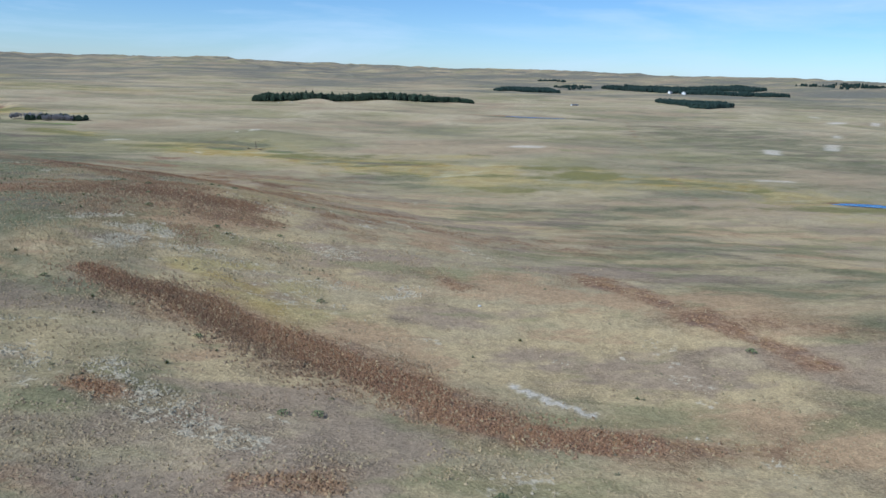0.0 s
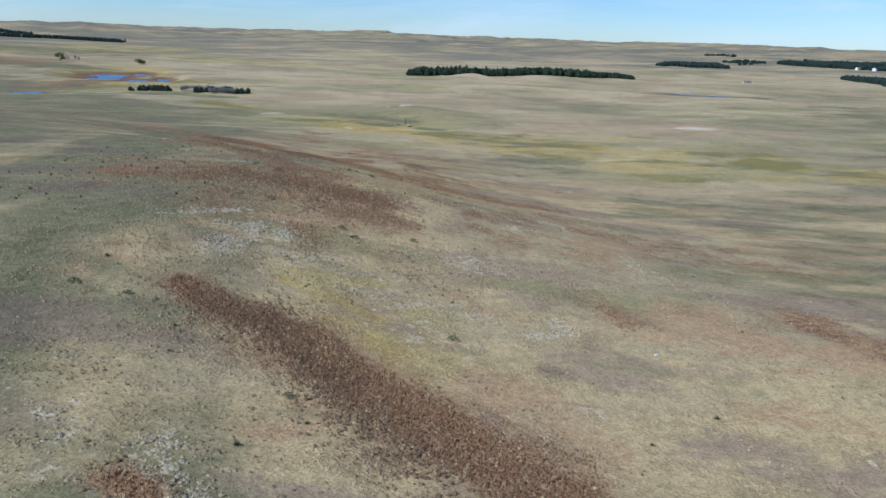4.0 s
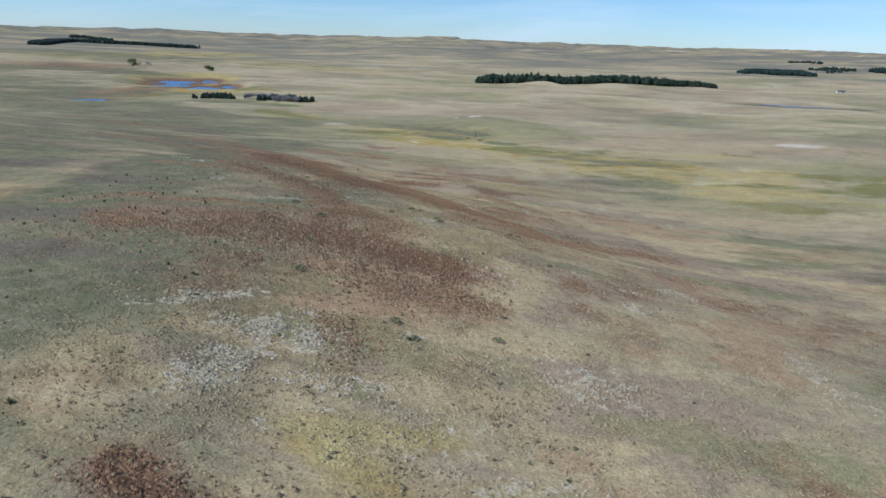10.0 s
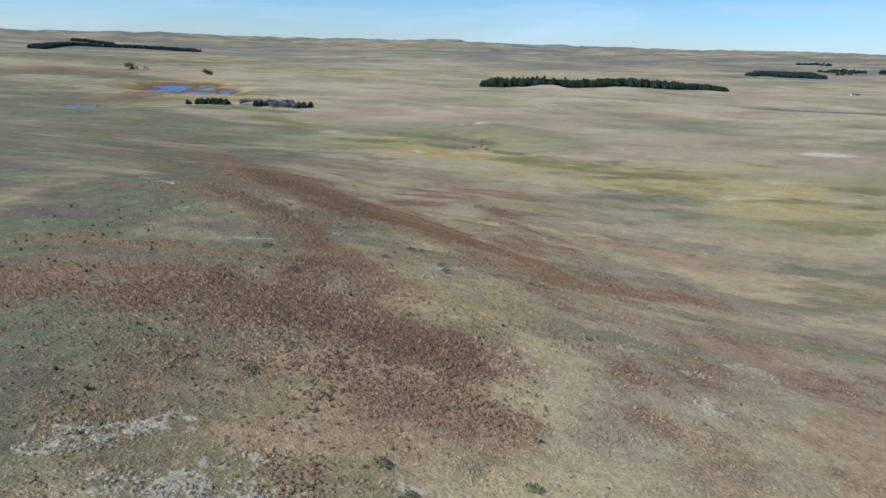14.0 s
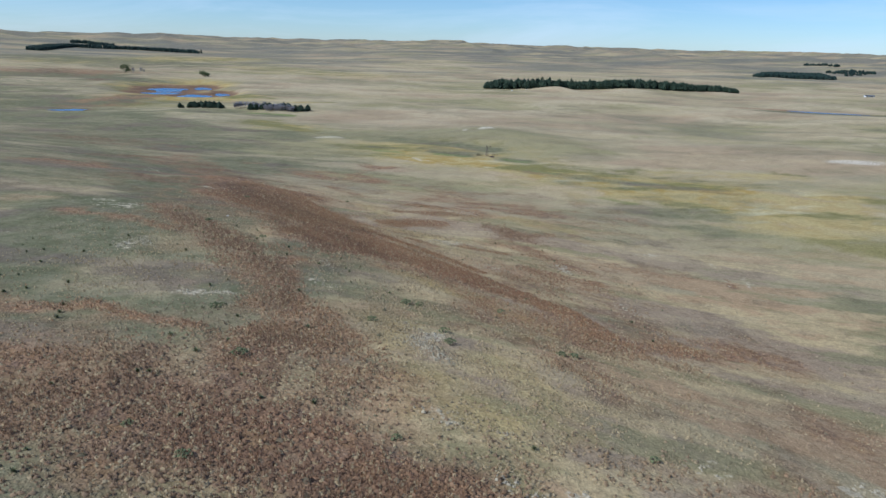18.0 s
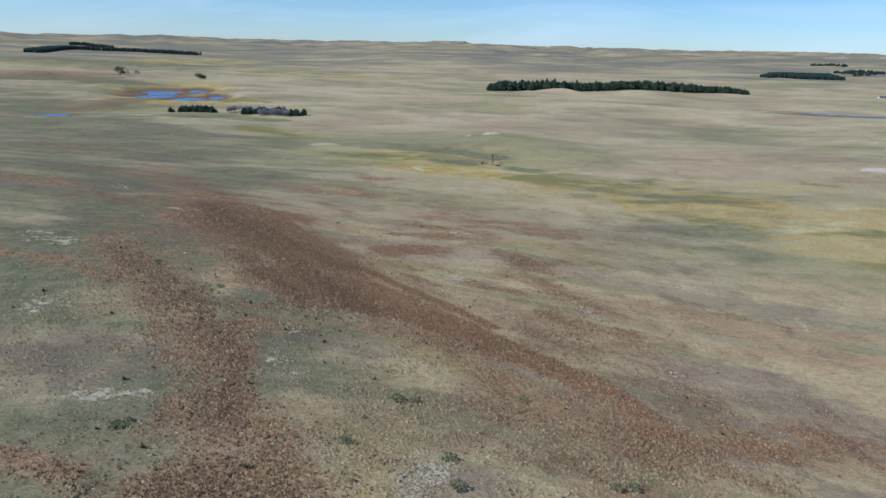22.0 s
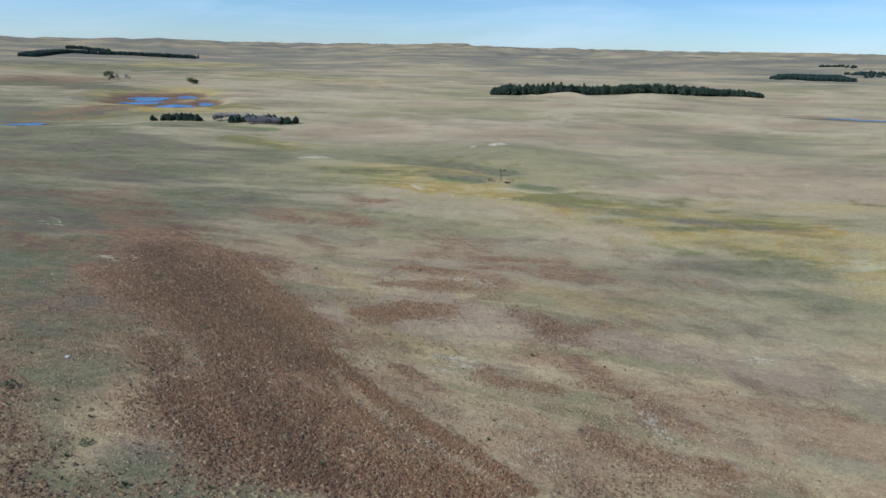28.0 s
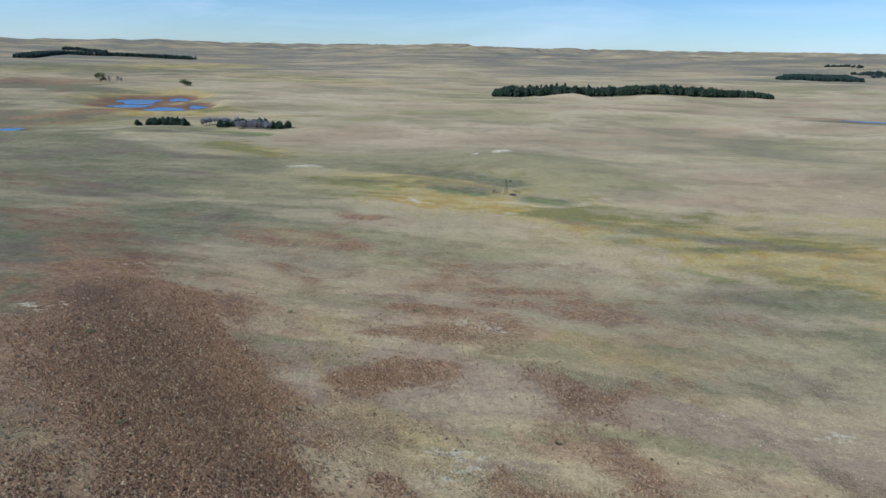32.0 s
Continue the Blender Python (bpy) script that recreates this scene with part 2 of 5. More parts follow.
    golden = blend(n, l, ramp(n, l, n_bank, 0.56, 0.68, 0.0, 0.7), golden, (0.60, 0.52, 0.33))
    # olive turf; the same colour also darkens the sides for lens falloff
    turf_and_shade = blend(n, l, ramp(n, l, n_hand, 0.40, 0.62), OLIVE, (0.225, 0.202, 0.122))
    turf_and_shade = blend(n, l, ramp(n, l, n_kind, 0.52, 0.62, 0.0, 0.8), turf_and_shade, (0.180, 0.140, 0.105))
    # far hills: dark scrub, its colour cooled in place of distance haze
    base = lay(scrub_and_haze, (0.215, 0.195, 0.150), n_land, 3.2, base)
    base = lay(ochre, golden, n_patch, 1.6, base, 0.70)
    base = lay(olive, turf_and_shade, n_bank, 1.4, base, 0.85)
    base = lay(lush, (0.215, 0.245, 0.090), n_patch, 1.8, base, 1.1)
    base = lay(red, rusty, n_patch, 1.3, base, 0.68)
    lacy = maths(n, l, "ADD", maths(n, l, "MULTIPLY", maths(n, l, "SUBTRACT", n_hand, 0.5), 2.2), maths(n, l, "MULTIPLY", maths(n, l, "SUBTRACT", n_clump, 0.5), 2.6))
    lacy = ramp(n, l, maths(n, l, "ADD", maths(n, l, "MULTIPLY", pale, 0.85), lacy), 0.50, 0.82, 0.0, 0.75)
    base = blend(n, l, maths(n, l, "MULTIPLY", lacy, ramp(n, l, pale, 0.03, 0.15)), base, CREAM)
    base = lay(sand, SAND, n_clump, 1.4, base)

    # grass grows in tufts, the gaps between painted dark as shade, most of all among the bluestem
    cells = n.new("ShaderNodeTexVoronoi")
    cells.feature, cells.inputs["Scale"].default_value = "F1", 2.3
    sway = n.new("ShaderNodeVectorMath")
    sway.operation = "MULTIPLY_ADD"
    wobble = n.new("ShaderNodeTexNoise")
    wobble.inputs["Scale"].default_value, wobble.inputs["Detail"].default_value = 1.6, 2.0
    l.new(where, wobble.inputs["Vector"])
    l.new(wobble.outputs["Color"], sway.inputs[0])
    sway.inputs[1].default_value = (1.1, 1.1, 0.0)
    l.new(where, sway.inputs[2])
    l.new(sway.outputs["Vector"], cells.inputs["Vector"])
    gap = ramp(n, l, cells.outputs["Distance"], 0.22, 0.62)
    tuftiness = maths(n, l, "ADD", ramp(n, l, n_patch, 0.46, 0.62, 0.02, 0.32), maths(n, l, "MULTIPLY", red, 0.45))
    gap_shade = blend(n, l, gap, (1.14, 1.13, 1.11), (0.50, 0.47, 0.45))
    base = blend(n, l, tuftiness, base, blend(n, l, 1.0, base, gap_shade, "MULTIPLY"))
    speck = blend(n, l, ramp(n, l, n_fine, 0.32, 0.68), (0.78, 0.77, 0.75), (1.18, 1.18, 1.17))
    base = blend(n, l, 1.0, base, speck, "MULTIPLY")
    tuft = blend(n, l, ramp(n, l, n_clump, 0.36, 0.62), (0.86, 0.85, 0.84), (1.10, 1.09, 1.08))
    base = blend(n, l, 0.8, base, tuft, "MULTIPLY")
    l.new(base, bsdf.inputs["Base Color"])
    height = maths(n, l, "SUBTRACT", maths(n, l, "ADD", maths(n, l, "MULTIPLY", n_clump, 0.5), maths(n, l, "MULTIPLY", n_fine, 0.3)), maths(n, l, "MULTIPLY", maths(n, l, "MULTIPLY", gap, tuftiness), 0.5))
    bumped(n, l, bsdf, height, 0.9, 0.45)
    return m


def leaf_material(name, dark, light, scale=0.8):
    m, n, l, bsdf = material(name, 0.8)
    info = n.new("ShaderNodeObjectInfo").outputs["Random"]
    where = n.new("ShaderNodeNewGeometry")
    c = blend(n, l, ramp(n, l, noise_node(n, l, n.new("ShaderNodeTexCoord").outputs["Object"], scale), 0.35, 0.65), dark, light)
    c = blend(n, l, ramp(n, l, where.outputs["Random Per Island"], 0.0, 1.0, 0.0, 0.5), c, tuple(v * 1.5 for v in light))
    c = blend(n, l, maths(n, l, "MULTIPLY", info, 0.45), c, dark)
    l.new(c, bsdf.inputs["Base Color"])
    return m


def plain_material(name, a, b, scale, rough_value=0.8, metal=0.0):
    m, n, l, bsdf = material(name, rough_value)
    where = n.new("ShaderNodeTexCoord").outputs["Object"]
    f = noise_node(n, l, where, scale, 5, 0.65)
    l.new(blend(n, l, ramp(n, l, f, 0.35, 0.65), a, b), bsdf.inputs["Base Color"])
    bsdf.inputs["Metallic"].default_value = metal
    bumped(n, l, bsdf, f, 0.3, 0.05)
    return m


GRASS = prairie_material()
CEDAR = leaf_material("cedar_needles", (0.018, 0.030, 0.019), (0.042, 0.062, 0.036))
FAR_CEDAR = leaf_material("far_cedar_needles", (0.014, 0.026, 0.022), (0.024, 0.040, 0.030), 0.1)
LEAF = leaf_material("cottonwood_leaves", (0.060, 0.078, 0.028), (0.120, 0.130, 0.055))
BARK = plain_material("bark", (0.10, 0.075, 0.055), (0.17, 0.14, 0.11), 3.0, 0.9)
TWIG = plain_material("grey_twigs", (0.24, 0.225, 0.23), (0.36, 0.34, 0.35), 1.0, 0.9)
YUCCA = leaf_material("yucca_blades", (0.125, 0.135, 0.065), (0.200, 0.205, 0.105), 2.0)
SAGE = leaf_material("sage_leaves", (0.105, 0.118, 0.055), (0.180, 0.185, 0.090), 2.0)
STEEL = plain_material("galvanised_steel", (0.24, 0.19, 0.17), (0.17, 0.11, 0.09), 2.0, 0.45, 0.7)
WHITE_BOARD = plain_material("white_boards", (0.78, 0.78, 0.76), (0.66, 0.65, 0.62), 0.6, 0.7)
GREY_ROOF = plain_material("grey_roof", (0.20, 0.20, 0.21), (0.29, 0.29, 0.30), 0.5, 0.6)
DARK_DOOR = plain_material("dark_opening", (0.03, 0.03, 0.035), (0.05, 0.05, 0.05), 1.0, 0.6)
STONE = plain_material("pale_stone", (0.52, 0.49, 0.45), (0.66, 0.63, 0.58), 4.0, 0.9)


def tint_material(name):
    """Dry grass blades, their colour carried by each clump."""
    m, n, l, bsdf = material(name, 0.9)
    at = n.new("ShaderNodeAttribute")
    at.attribute_name = "tint"
    isle = n.new("ShaderNodeNewGeometry").outputs["Random Per Island"]
    shade = blend(n, l, isle, (0.86, 0.86, 0.86), (1.12, 1.11, 1.09))
    colour = blend(n, l, 1.0, at.outputs["Color"], shade, "MULTIPLY")
    l.new(colour, bsdf.inputs["Base Color"])
    thin_leaf = n.new("ShaderNodeBsdfTranslucent")
    l.new(colour, thin_leaf.inputs["Color"])
    both = n.new("ShaderNodeMixShader")
    both.inputs["Fac"].default_value = 0.25
    l.new(bsdf.outputs["BSDF"], both.inputs[1])
    l.new(thin_leaf.outputs["BSDF"], both.inputs[2])
    l.new(both.outputs["Shader"], n["Material Output"].inputs["Surface"])
    return m


def water_material():
    m, n, l, bsdf = material("pond_water", 0.2)
    bsdf.inputs["Base Color"].default_value = (0.06, 0.17, 0.36, 1)
    bsdf.inputs["Specular IOR Level"].default_value = 0.5
    f = noise_node(n, l, n.new("ShaderNodeTexCoord").outputs["Object"], 1.4, 4, 0.6)
    bumped(n, l, bsdf, f, 1.0, 0.5)
    return m


BLADE = tint_material("dry_grass_blades")
WATER = water_material()

# ---- where the plants grow, and side strips painted dark: x0, y0, x1, y1, half-width, strength ----
RUST_BANDS_A = [
    (1.4, 61.7, 8.2, 60.6, 1.8, 0.45), (-19.8, 68.4, -13.9, 63.5, 1.5, 0.32), (49.2, 70.1, 63.8, 67, 3.2, 0.45),
    (33, 74.7, 46.2, 70.8, 4.6, 0.69), (25.4, 81.9, 30.4, 78, 5.8, 0.79), (-16.8, 86.4, -14.4, 84.2, 1.8, 0.69),
    (13.3, 100.4, 23.1, 87.6, 6.5, 0.89), (85.5, 113.7, 90.7, 89.7, 3.9, 0.63), (86.6, 119.8, 108.2, 96.5, 4.2, 0.36),
    (-5.4, 120.9, 10.7, 103.6, 5.2, 0.99), (-21, 132.9, -7.7, 123, 3.6, 0.89), (79.1, 142.2, 84.7, 117.4, 4.6, 0.5),
    (81.3, 149.8, 83.7, 130.6, 5.9, 0.5), (43.2, 152.1, 45.9, 141.1, 2.9, 0.35), (-2.3, 187.6, 10, 184.2, 5.2, 0.35),
]
RUST_BANDS_B = [
    (-18.2, 191.7, -2.3, 187.6, 5.9, 0.35), (33.9, 192, 36.2, 183.7, 3.3, 0.28), (23.5, 196, 33.9, 192, 4.9, 0.28),
    (-6.6, 203, 3.8, 197.5, 7.1, 0.65), (29.6, 204.7, 61.2, 245, 6.8, 0.35), (-16.6, 205.2, -6.6, 203, 9.2, 0.65),
    (-25, 209.7, -15.2, 206.4, 9.2, 0.5), (81.7, 215.4, 98.2, 203.9, 21.8, 0.3), (-37.5, 216.7, -25, 209.7, 8.8, 0.5),
    (-16.8, 217.1, -18, 207.2, 5.4, 0.5), (-51.4, 217.6, -37.5, 216.7, 14.3, 0.5), (55.2, 222.9, 70.8, 222.1, 7.7, 0.35),
    (-29.2, 225.6, -27.7, 210.7, 3.8, 0.4), (-78.7, 236, -67.3, 247, 5.4, 0.4), (-18.4, 236.5, -16.8, 217.1, 5.5, 0.5),
]
RUST_BANDS_C = [
    (-35.3, 240, -28.6, 237.1, 1.9, 0.5), (-52.8, 240.3, -46.4, 244, 2.6, 0.5), (22.2, 243.7, 24.1, 233.3, 3.5, 0.3),
    (-46.4, 244, -35.3, 240, 1.6, 0.5), (-67.3, 247, -51.7, 241.7, 3.8, 0.4), (57.9, 250.1, 55.2, 222.9, 3.6, 0.35),
    (15.7, 257.8, 22.2, 243.7, 5.4, 0.3), (-22, 257.9, -15.4, 235, 2.5, 0.45), (-29.4, 264.6, -24.6, 246.9, 3.8, 0.34),
    (25.8, 269.2, 38.2, 271.4, 12.1, 0.45), (37.4, 271.2, 47.7, 275.7, 4.9, 0.65), (5.8, 271.4, 15.7, 257.8, 7.5, 0.3),
    (38.2, 271.4, 59.8, 284.5, 8, 0.45), (30.9, 272.5, 37.4, 271.2, 6, 0.65), (14.2, 273, 25.8, 269.2, 13.6, 0.45),
]
RUST_BANDS_D = [
    (13.5, 273.2, 21.4, 266.4, 6.2, 0.45), (-30.4, 274.6, -22.4, 256.7, 3.4, 0.42), (47.7, 275.7, 58.3, 279.5, 4.9, 0.65),
    (30.8, 283.8, 33.2, 273.8, 1.7, 0.85), (6.9, 283.9, 13.5, 273.2, 5.4, 0.45), (27.1, 284, 30.9, 272.5, 4.1, 0.65),
    (59.8, 284.5, 68.2, 279.2, 10.3, 0.45), (-40.2, 284.7, -29.4, 264.6, 4.7, 0.34), (-29.5, 285.9, -22, 257.9, 3.1, 0.45),
    (25.9, 291.1, 30.8, 283.8, 2.2, 0.85), (20.7, 291.6, 27.1, 284, 5.7, 0.65), (-42.3, 294.1, -30.4, 274.6, 4.7, 0.42),
    (0.4, 294.2, 6.9, 283.9, 5.9, 0.45), (-15.4, 296, 0.4, 294.2, 9.8, 0.45), (12.1, 297.2, 20.7, 291.6, 7.4, 0.65),
]
RUST_BANDS_E = [
    (19.1, 297.3, 25.9, 291.1, 3.2, 0.85), (-50.4, 298.2, -35.9, 286.5, 2.5, 0.4), (2.9, 299.2, 12.1, 297.2, 9, 0.65),
    (11.4, 303.1, 19.1, 297.3, 3.3, 0.85), (-24.1, 304.3, -15.4, 296, 6.9, 0.45), (0.1, 306, 14.2, 273, 6, 0.45),
    (-4.4, 307.5, 2.9, 302.2, 9.1, 0.8), (-15.6, 310.2, -4.4, 307.5, 10.2, 0.8), (2.1, 310.4, 11.4, 303.1, 3.5, 0.85),
    (-72.1, 313.5, -50.4, 298.2, 3.2, 0.4), (24.5, 315.6, 39.5, 277.5, 23.6, 0.3), (-30.9, 316.7, -26.4, 280.2, 8.1, 0.28),
    (-8.3, 316.9, 2.1, 310.4, 3.6, 0.85), (-32.7, 317.8, -22.3, 300.1, 4, 0.5), (3.1, 318.4, 9.8, 311.7, 2, 0.85),
]
RUST_BANDS_F = [
    (-18.9, 319.8, -9.2, 307.3, 6.2, 0.65), (-88.2, 320.2, -72.1, 313.5, 4.1, 0.4), (-25.1, 323.6, -15.8, 312.3, 15.3, 0.75),
    (-5.4, 326.8, 3.1, 318.4, 2.6, 0.85), (25.1, 328.6, 38.5, 325.8, 9.5, 0.4), (-38.5, 329.5, -24.1, 304.3, 5.7, 0.45),
    (25.4, 333.4, 39.8, 329.5, 6.6, 0.5), (25, 334.9, 35.7, 327.6, 5.2, 0.4), (-13.3, 339, -5.4, 326.8, 2.6, 0.85),
    (-73.6, 339.7, -42.3, 294.1, 6.7, 0.42), (-31.1, 339.9, -18.9, 319.8, 6.7, 0.65), (-21.4, 342.4, -8.3, 316.9, 2.7, 0.85),
    (-47.5, 345.8, -32.7, 317.8, 4.9, 0.5), (34.3, 352.5, 51.7, 359.7, 7.5, 0.3), (-7.3, 354.3, -1.5, 344, 2.9, 0.5),
]
RUST_BANDS_G = [
    (7.9, 356.4, 18, 354.9, 4, 0.5), (30.8, 356.8, 37.9, 345.2, 10.2, 0.35), (51.7, 359.7, 71.1, 358.8, 7.9, 0.3),
    (-24.4, 360.4, -13.3, 339, 2.5, 0.85), (7, 364.3, 8.2, 357.6, 2, 0.45), (-42.4, 368.1, -25.1, 323.6, 9.5, 0.75),
    (-36.1, 369.1, -21.1, 346.5, 6.8, 0.7), (28.8, 369.5, 30, 349.8, 3.3, 0.4), (-50.3, 378.9, -31.1, 339.9, 7.7, 0.65),
    (-62.6, 379.8, -40.2, 350.2, 3.4, 0.4), (19.1, 379.8, 26.1, 369.1, 4.9, 0.4), (-35.5, 381.1, -24.4, 360.4, 3.3, 0.85),
    (20.3, 384, 28.8, 369.5, 5.8, 0.4), (22.2, 386.5, 46.9, 408.9, 6.1, 0.35), (-17.4, 389.7, -3.4, 404.3, 4.9, 0.45),
]
RUST_BANDS_H = [
    (-62, 391.7, -42.4, 368.1, 22, 0.75), (-19.4, 393.3, -12.7, 398, 4.7, 0.7), (-54.8, 394.1, -36.1, 369.1, 8.4, 0.7),
    (-41.6, 394.8, -28.9, 373.7, 4.8, 0.7), (-39.6, 395.3, -30.7, 380.8, 2.4, 0.75), (-18.6, 395.7, -3.7, 405.6, 6.4, 0.55),
    (18, 404.2, 29.5, 389.4, 5.6, 0.45), (-11.2, 406.7, -3.2, 405.7, 4.7, 0.5), (37.8, 407, 47.1, 411.4, 3.6, 0.4),
    (-52.5, 411.1, -35.5, 381.1, 3.2, 0.85), (-118.8, 418.5, -98.2, 412.4, 9.2, 0.4), (-53, 420, -39.6, 395.3, 2.3, 0.75),
    (-119.8, 421.7, -99.2, 411.1, 7.1, 0.5), (-75.3, 422.6, -50.3, 378.9, 10.1, 0.65), (-19, 423.9, -7.9, 429.8, 3.8, 0.4),
]
RUST_BANDS_I = [
    (-78.6, 425, -54.8, 394.1, 10, 0.7), (-59.9, 425.5, -41.6, 394.8, 5.4, 0.7), (-6, 427.6, 11.1, 433.4, 10.5, 0.45),
    (-66, 430.9, -52.5, 411.1, 4, 0.85), (5.1, 434.3, 12.8, 427.7, 5.3, 0.4), (-80.4, 434.5, -59.9, 425.5, 15.7, 0.7),
    (-157.1, 443.2, -145.2, 443.1, 17.2, 0.45), (-7.3, 445.4, 8.4, 445, 10.2, 0.5), (-8.3, 445.5, 5.2, 443.3, 10.5, 0.35),
    (-93.7, 450.6, -62, 391.7, 14.1, 0.75), (12.1, 463.5, 37, 474.2, 12.9, 0.4), (77.2, 469.8, 83.7, 458.1, 5.2, 0.3),
    (30.1, 471.2, 31.1, 482.8, 5.5, 0.44), (15.2, 473.1, 33.3, 465.9, 12.8, 0.4), (-43.1, 473.6, -29.5, 496.2, 8.8, 0.23),
]
RUST_BANDS_J = [
    (12.8, 474.4, 37.3, 473, 9.7, 0.4), (-48.1, 474.8, -49.8, 484.3, 6.1, 0.18), (21, 475, 33, 470, 11.3, 0.4),
    (-94.6, 475.6, -81.1, 451.7, 3.5, 0.6), (-51, 484, -39, 486, 8.6, 0.26), (2.5, 486.7, 34.7, 472.5, 31.2, 0.3),
    (-58.2, 495.3, -38.3, 483.8, 13.6, 0.17), (-130, 499, -107, 500, 20, 0.29), (-124.7, 501.4, -90.6, 476.9, 12.8, 0.35),
    (-127.1, 514.2, -94.6, 475.6, 6.4, 0.35), (-153.4, 520.2, -124.7, 501.4, 12.7, 0.35), (-144, 523, -110, 493, 8.1, 0.36),
    (-152, 524, -157, 532, 8, 0.35), (-70, 525, -51, 526, 11.9, 0.41), (-131, 526, -66, 424, 10.4, 0.41),
]
RUST_BANDS_K = [
    (-65, 527, -48, 531, 8.3, 0.26), (-164.7, 528.2, -127.1, 514.2, 16.9, 0.35), (-70.4, 530.7, -49.4, 530.5, 12, 0.29),
    (-51, 533.6, -32.9, 522.7, 10.6, 0.35), (-128, 534, -58, 422, 12.5, 0.2), (-72.7, 536.3, -51, 533.6, 12.7, 0.35),
    (-147.3, 543.2, -93.7, 450.6, 14.3, 0.41), (-51.4, 545.8, -38.9, 569.1, 4, 0.31), (-106.4, 560.8, -108.3, 566.4, 7.6, 0.23),
    (-150, 566, -59, 417, 10.6, 0.31), (-49.6, 577.3, -36.1, 576, 7, 0.41), (-47.6, 578.2, -37.1, 578, 4.5, 0.52),
    (-256.2, 644.2, -210, 623.1, 28.6, 0.29), (-386, 904, -343, 941, 11.8, 0.26), (-370, 953, -360, 1064, 8.3, 0.26),
]
RUST_BANDS_L = [
    (-350, 1048, -323, 1080, 22.8, 0.26), (383, 1162, 446, 1145, 8.6, 0.52), (-445, 1250, -360, 1290, 13.3, 0.23),
    (-523, 1258, -542, 1296, 12.2, 0.35), (-679, 1424, -787, 1611, 25.8, 0.35),
]
RUST_BANDS_M = [
    (-27.9, 183.4, -7.3, 174.9, 11.9, 0.3), (-36, 211.3, -19, 205.3, 13.2, 0.42), (-19, 205.3, -4.2, 198.4, 10.4, 0.42),
    (-17.9, 248.4, -3.2, 218.7, 7.6, 0.42), (-18, 128.8, -10, 126.8, 5, 0.35),
]
RUST_BANDS_N = [
    (-395.3, 961.1, -375.3, 1006.1, 24.2, 0.5), (-375.3, 1006.1, -353.7, 1033.4, 11.4, 0.5), (-760.3, 1513.7, -693.3, 1494.9, 122.4, 0.45),
]
RUST_BANDS = RUST_BANDS_A + RUST_BANDS_B + RUST_BANDS_C + RUST_BANDS_D + RUST_BANDS_E + RUST_BANDS_F + RUST_BANDS_G + RUST_BANDS_H + RUST_BANDS_I + RUST_BANDS_J + RUST_BANDS_K + RUST_BANDS_L + RUST_BANDS_M + RUST_BANDS_N
DEEP_RUST_A = [
    (1.6, 105.5, 11.4, 91.6, 4.1, 0.6), (-12.8, 127.7, 0.9, 110.4, 3.3, 0.8), (-22.7, 200.7, -13.9, 199.1, 6.1, 0.4),
    (-37.7, 210, -22.7, 200.7, 5.9, 0.4), (-16.8, 217.1, -18, 207.2, 5.4, 0.6), (-29.2, 225.6, -27.7, 210.7, 3.8, 0.7),
    (-17.4, 232.5, -16.8, 217.1, 5.6, 0.6), (-23.6, 266.4, -21.7, 250.1, 1.5, 0.6), (-30.2, 278.2, -23.6, 266.4, 1.8, 0.6),
    (-40.1, 292.6, -30.2, 278.2, 2.3, 0.6), (-32.7, 317.8, -22.3, 300.1, 3.4, 0.6), (-22.8, 318, -14.1, 305.8, 4.5, 0.7),
    (-63.9, 324.1, -40.1, 292.6, 3, 0.6), (-34.3, 339, -22.8, 318, 4.7, 0.7), (-47.5, 345.8, -32.7, 317.8, 4.1, 0.6),
]
DEEP_RUST_B = [
    (-38.1, 367.6, -23, 346.1, 6.7, 0.85), (-52.9, 376.1, -34.3, 339, 5.9, 0.7), (-57, 392.2, -38.1, 367.6, 8.2, 0.85),
    (18, 404.2, 29.5, 389.4, 5.6, 0.5), (-78.1, 418.4, -52.9, 376.1, 8.3, 0.7), (-119.8, 421.7, -99.2, 411.1, 7.1, 0.7),
    (-79.8, 422.3, -57, 392.2, 9.5, 0.85), (-124.7, 501.4, -90.6, 476.9, 10.8, 0.5), (-127.1, 514.2, -94.6, 475.6, 6.4, 0.7),
    (-153.4, 520.2, -124.7, 501.4, 10.8, 0.5), (-164.7, 528.2, -127.1, 514.2, 16.9, 0.7), (-256.2, 644.2, -210, 623.1, 28.6, 0.7),
    (-511, 1236, -554, 1319, 12.2, 1), (-657, 1387, -809, 1649, 25.8, 1),
]
DEEP_RUST_C = [
    (-36.4, 208.6, -19.4, 202.9, 12.4, 0.6), (-19.4, 202.9, -6.4, 195.9, 9.3, 0.6), (-18, 128.8, -10, 126.8, 5, 0.6),
    (-12.3, 121.5, -1.9, 110.1, 2.9, 0.5), (-1.9, 110.1, 5.9, 98.7, 2.5, 0.5), (5.9, 98.7, 12.2, 91, 2.1, 0.5),
]
DEEP_RUST = DEEP_RUST_A + DEEP_RUST_B + DEEP_RUST_C
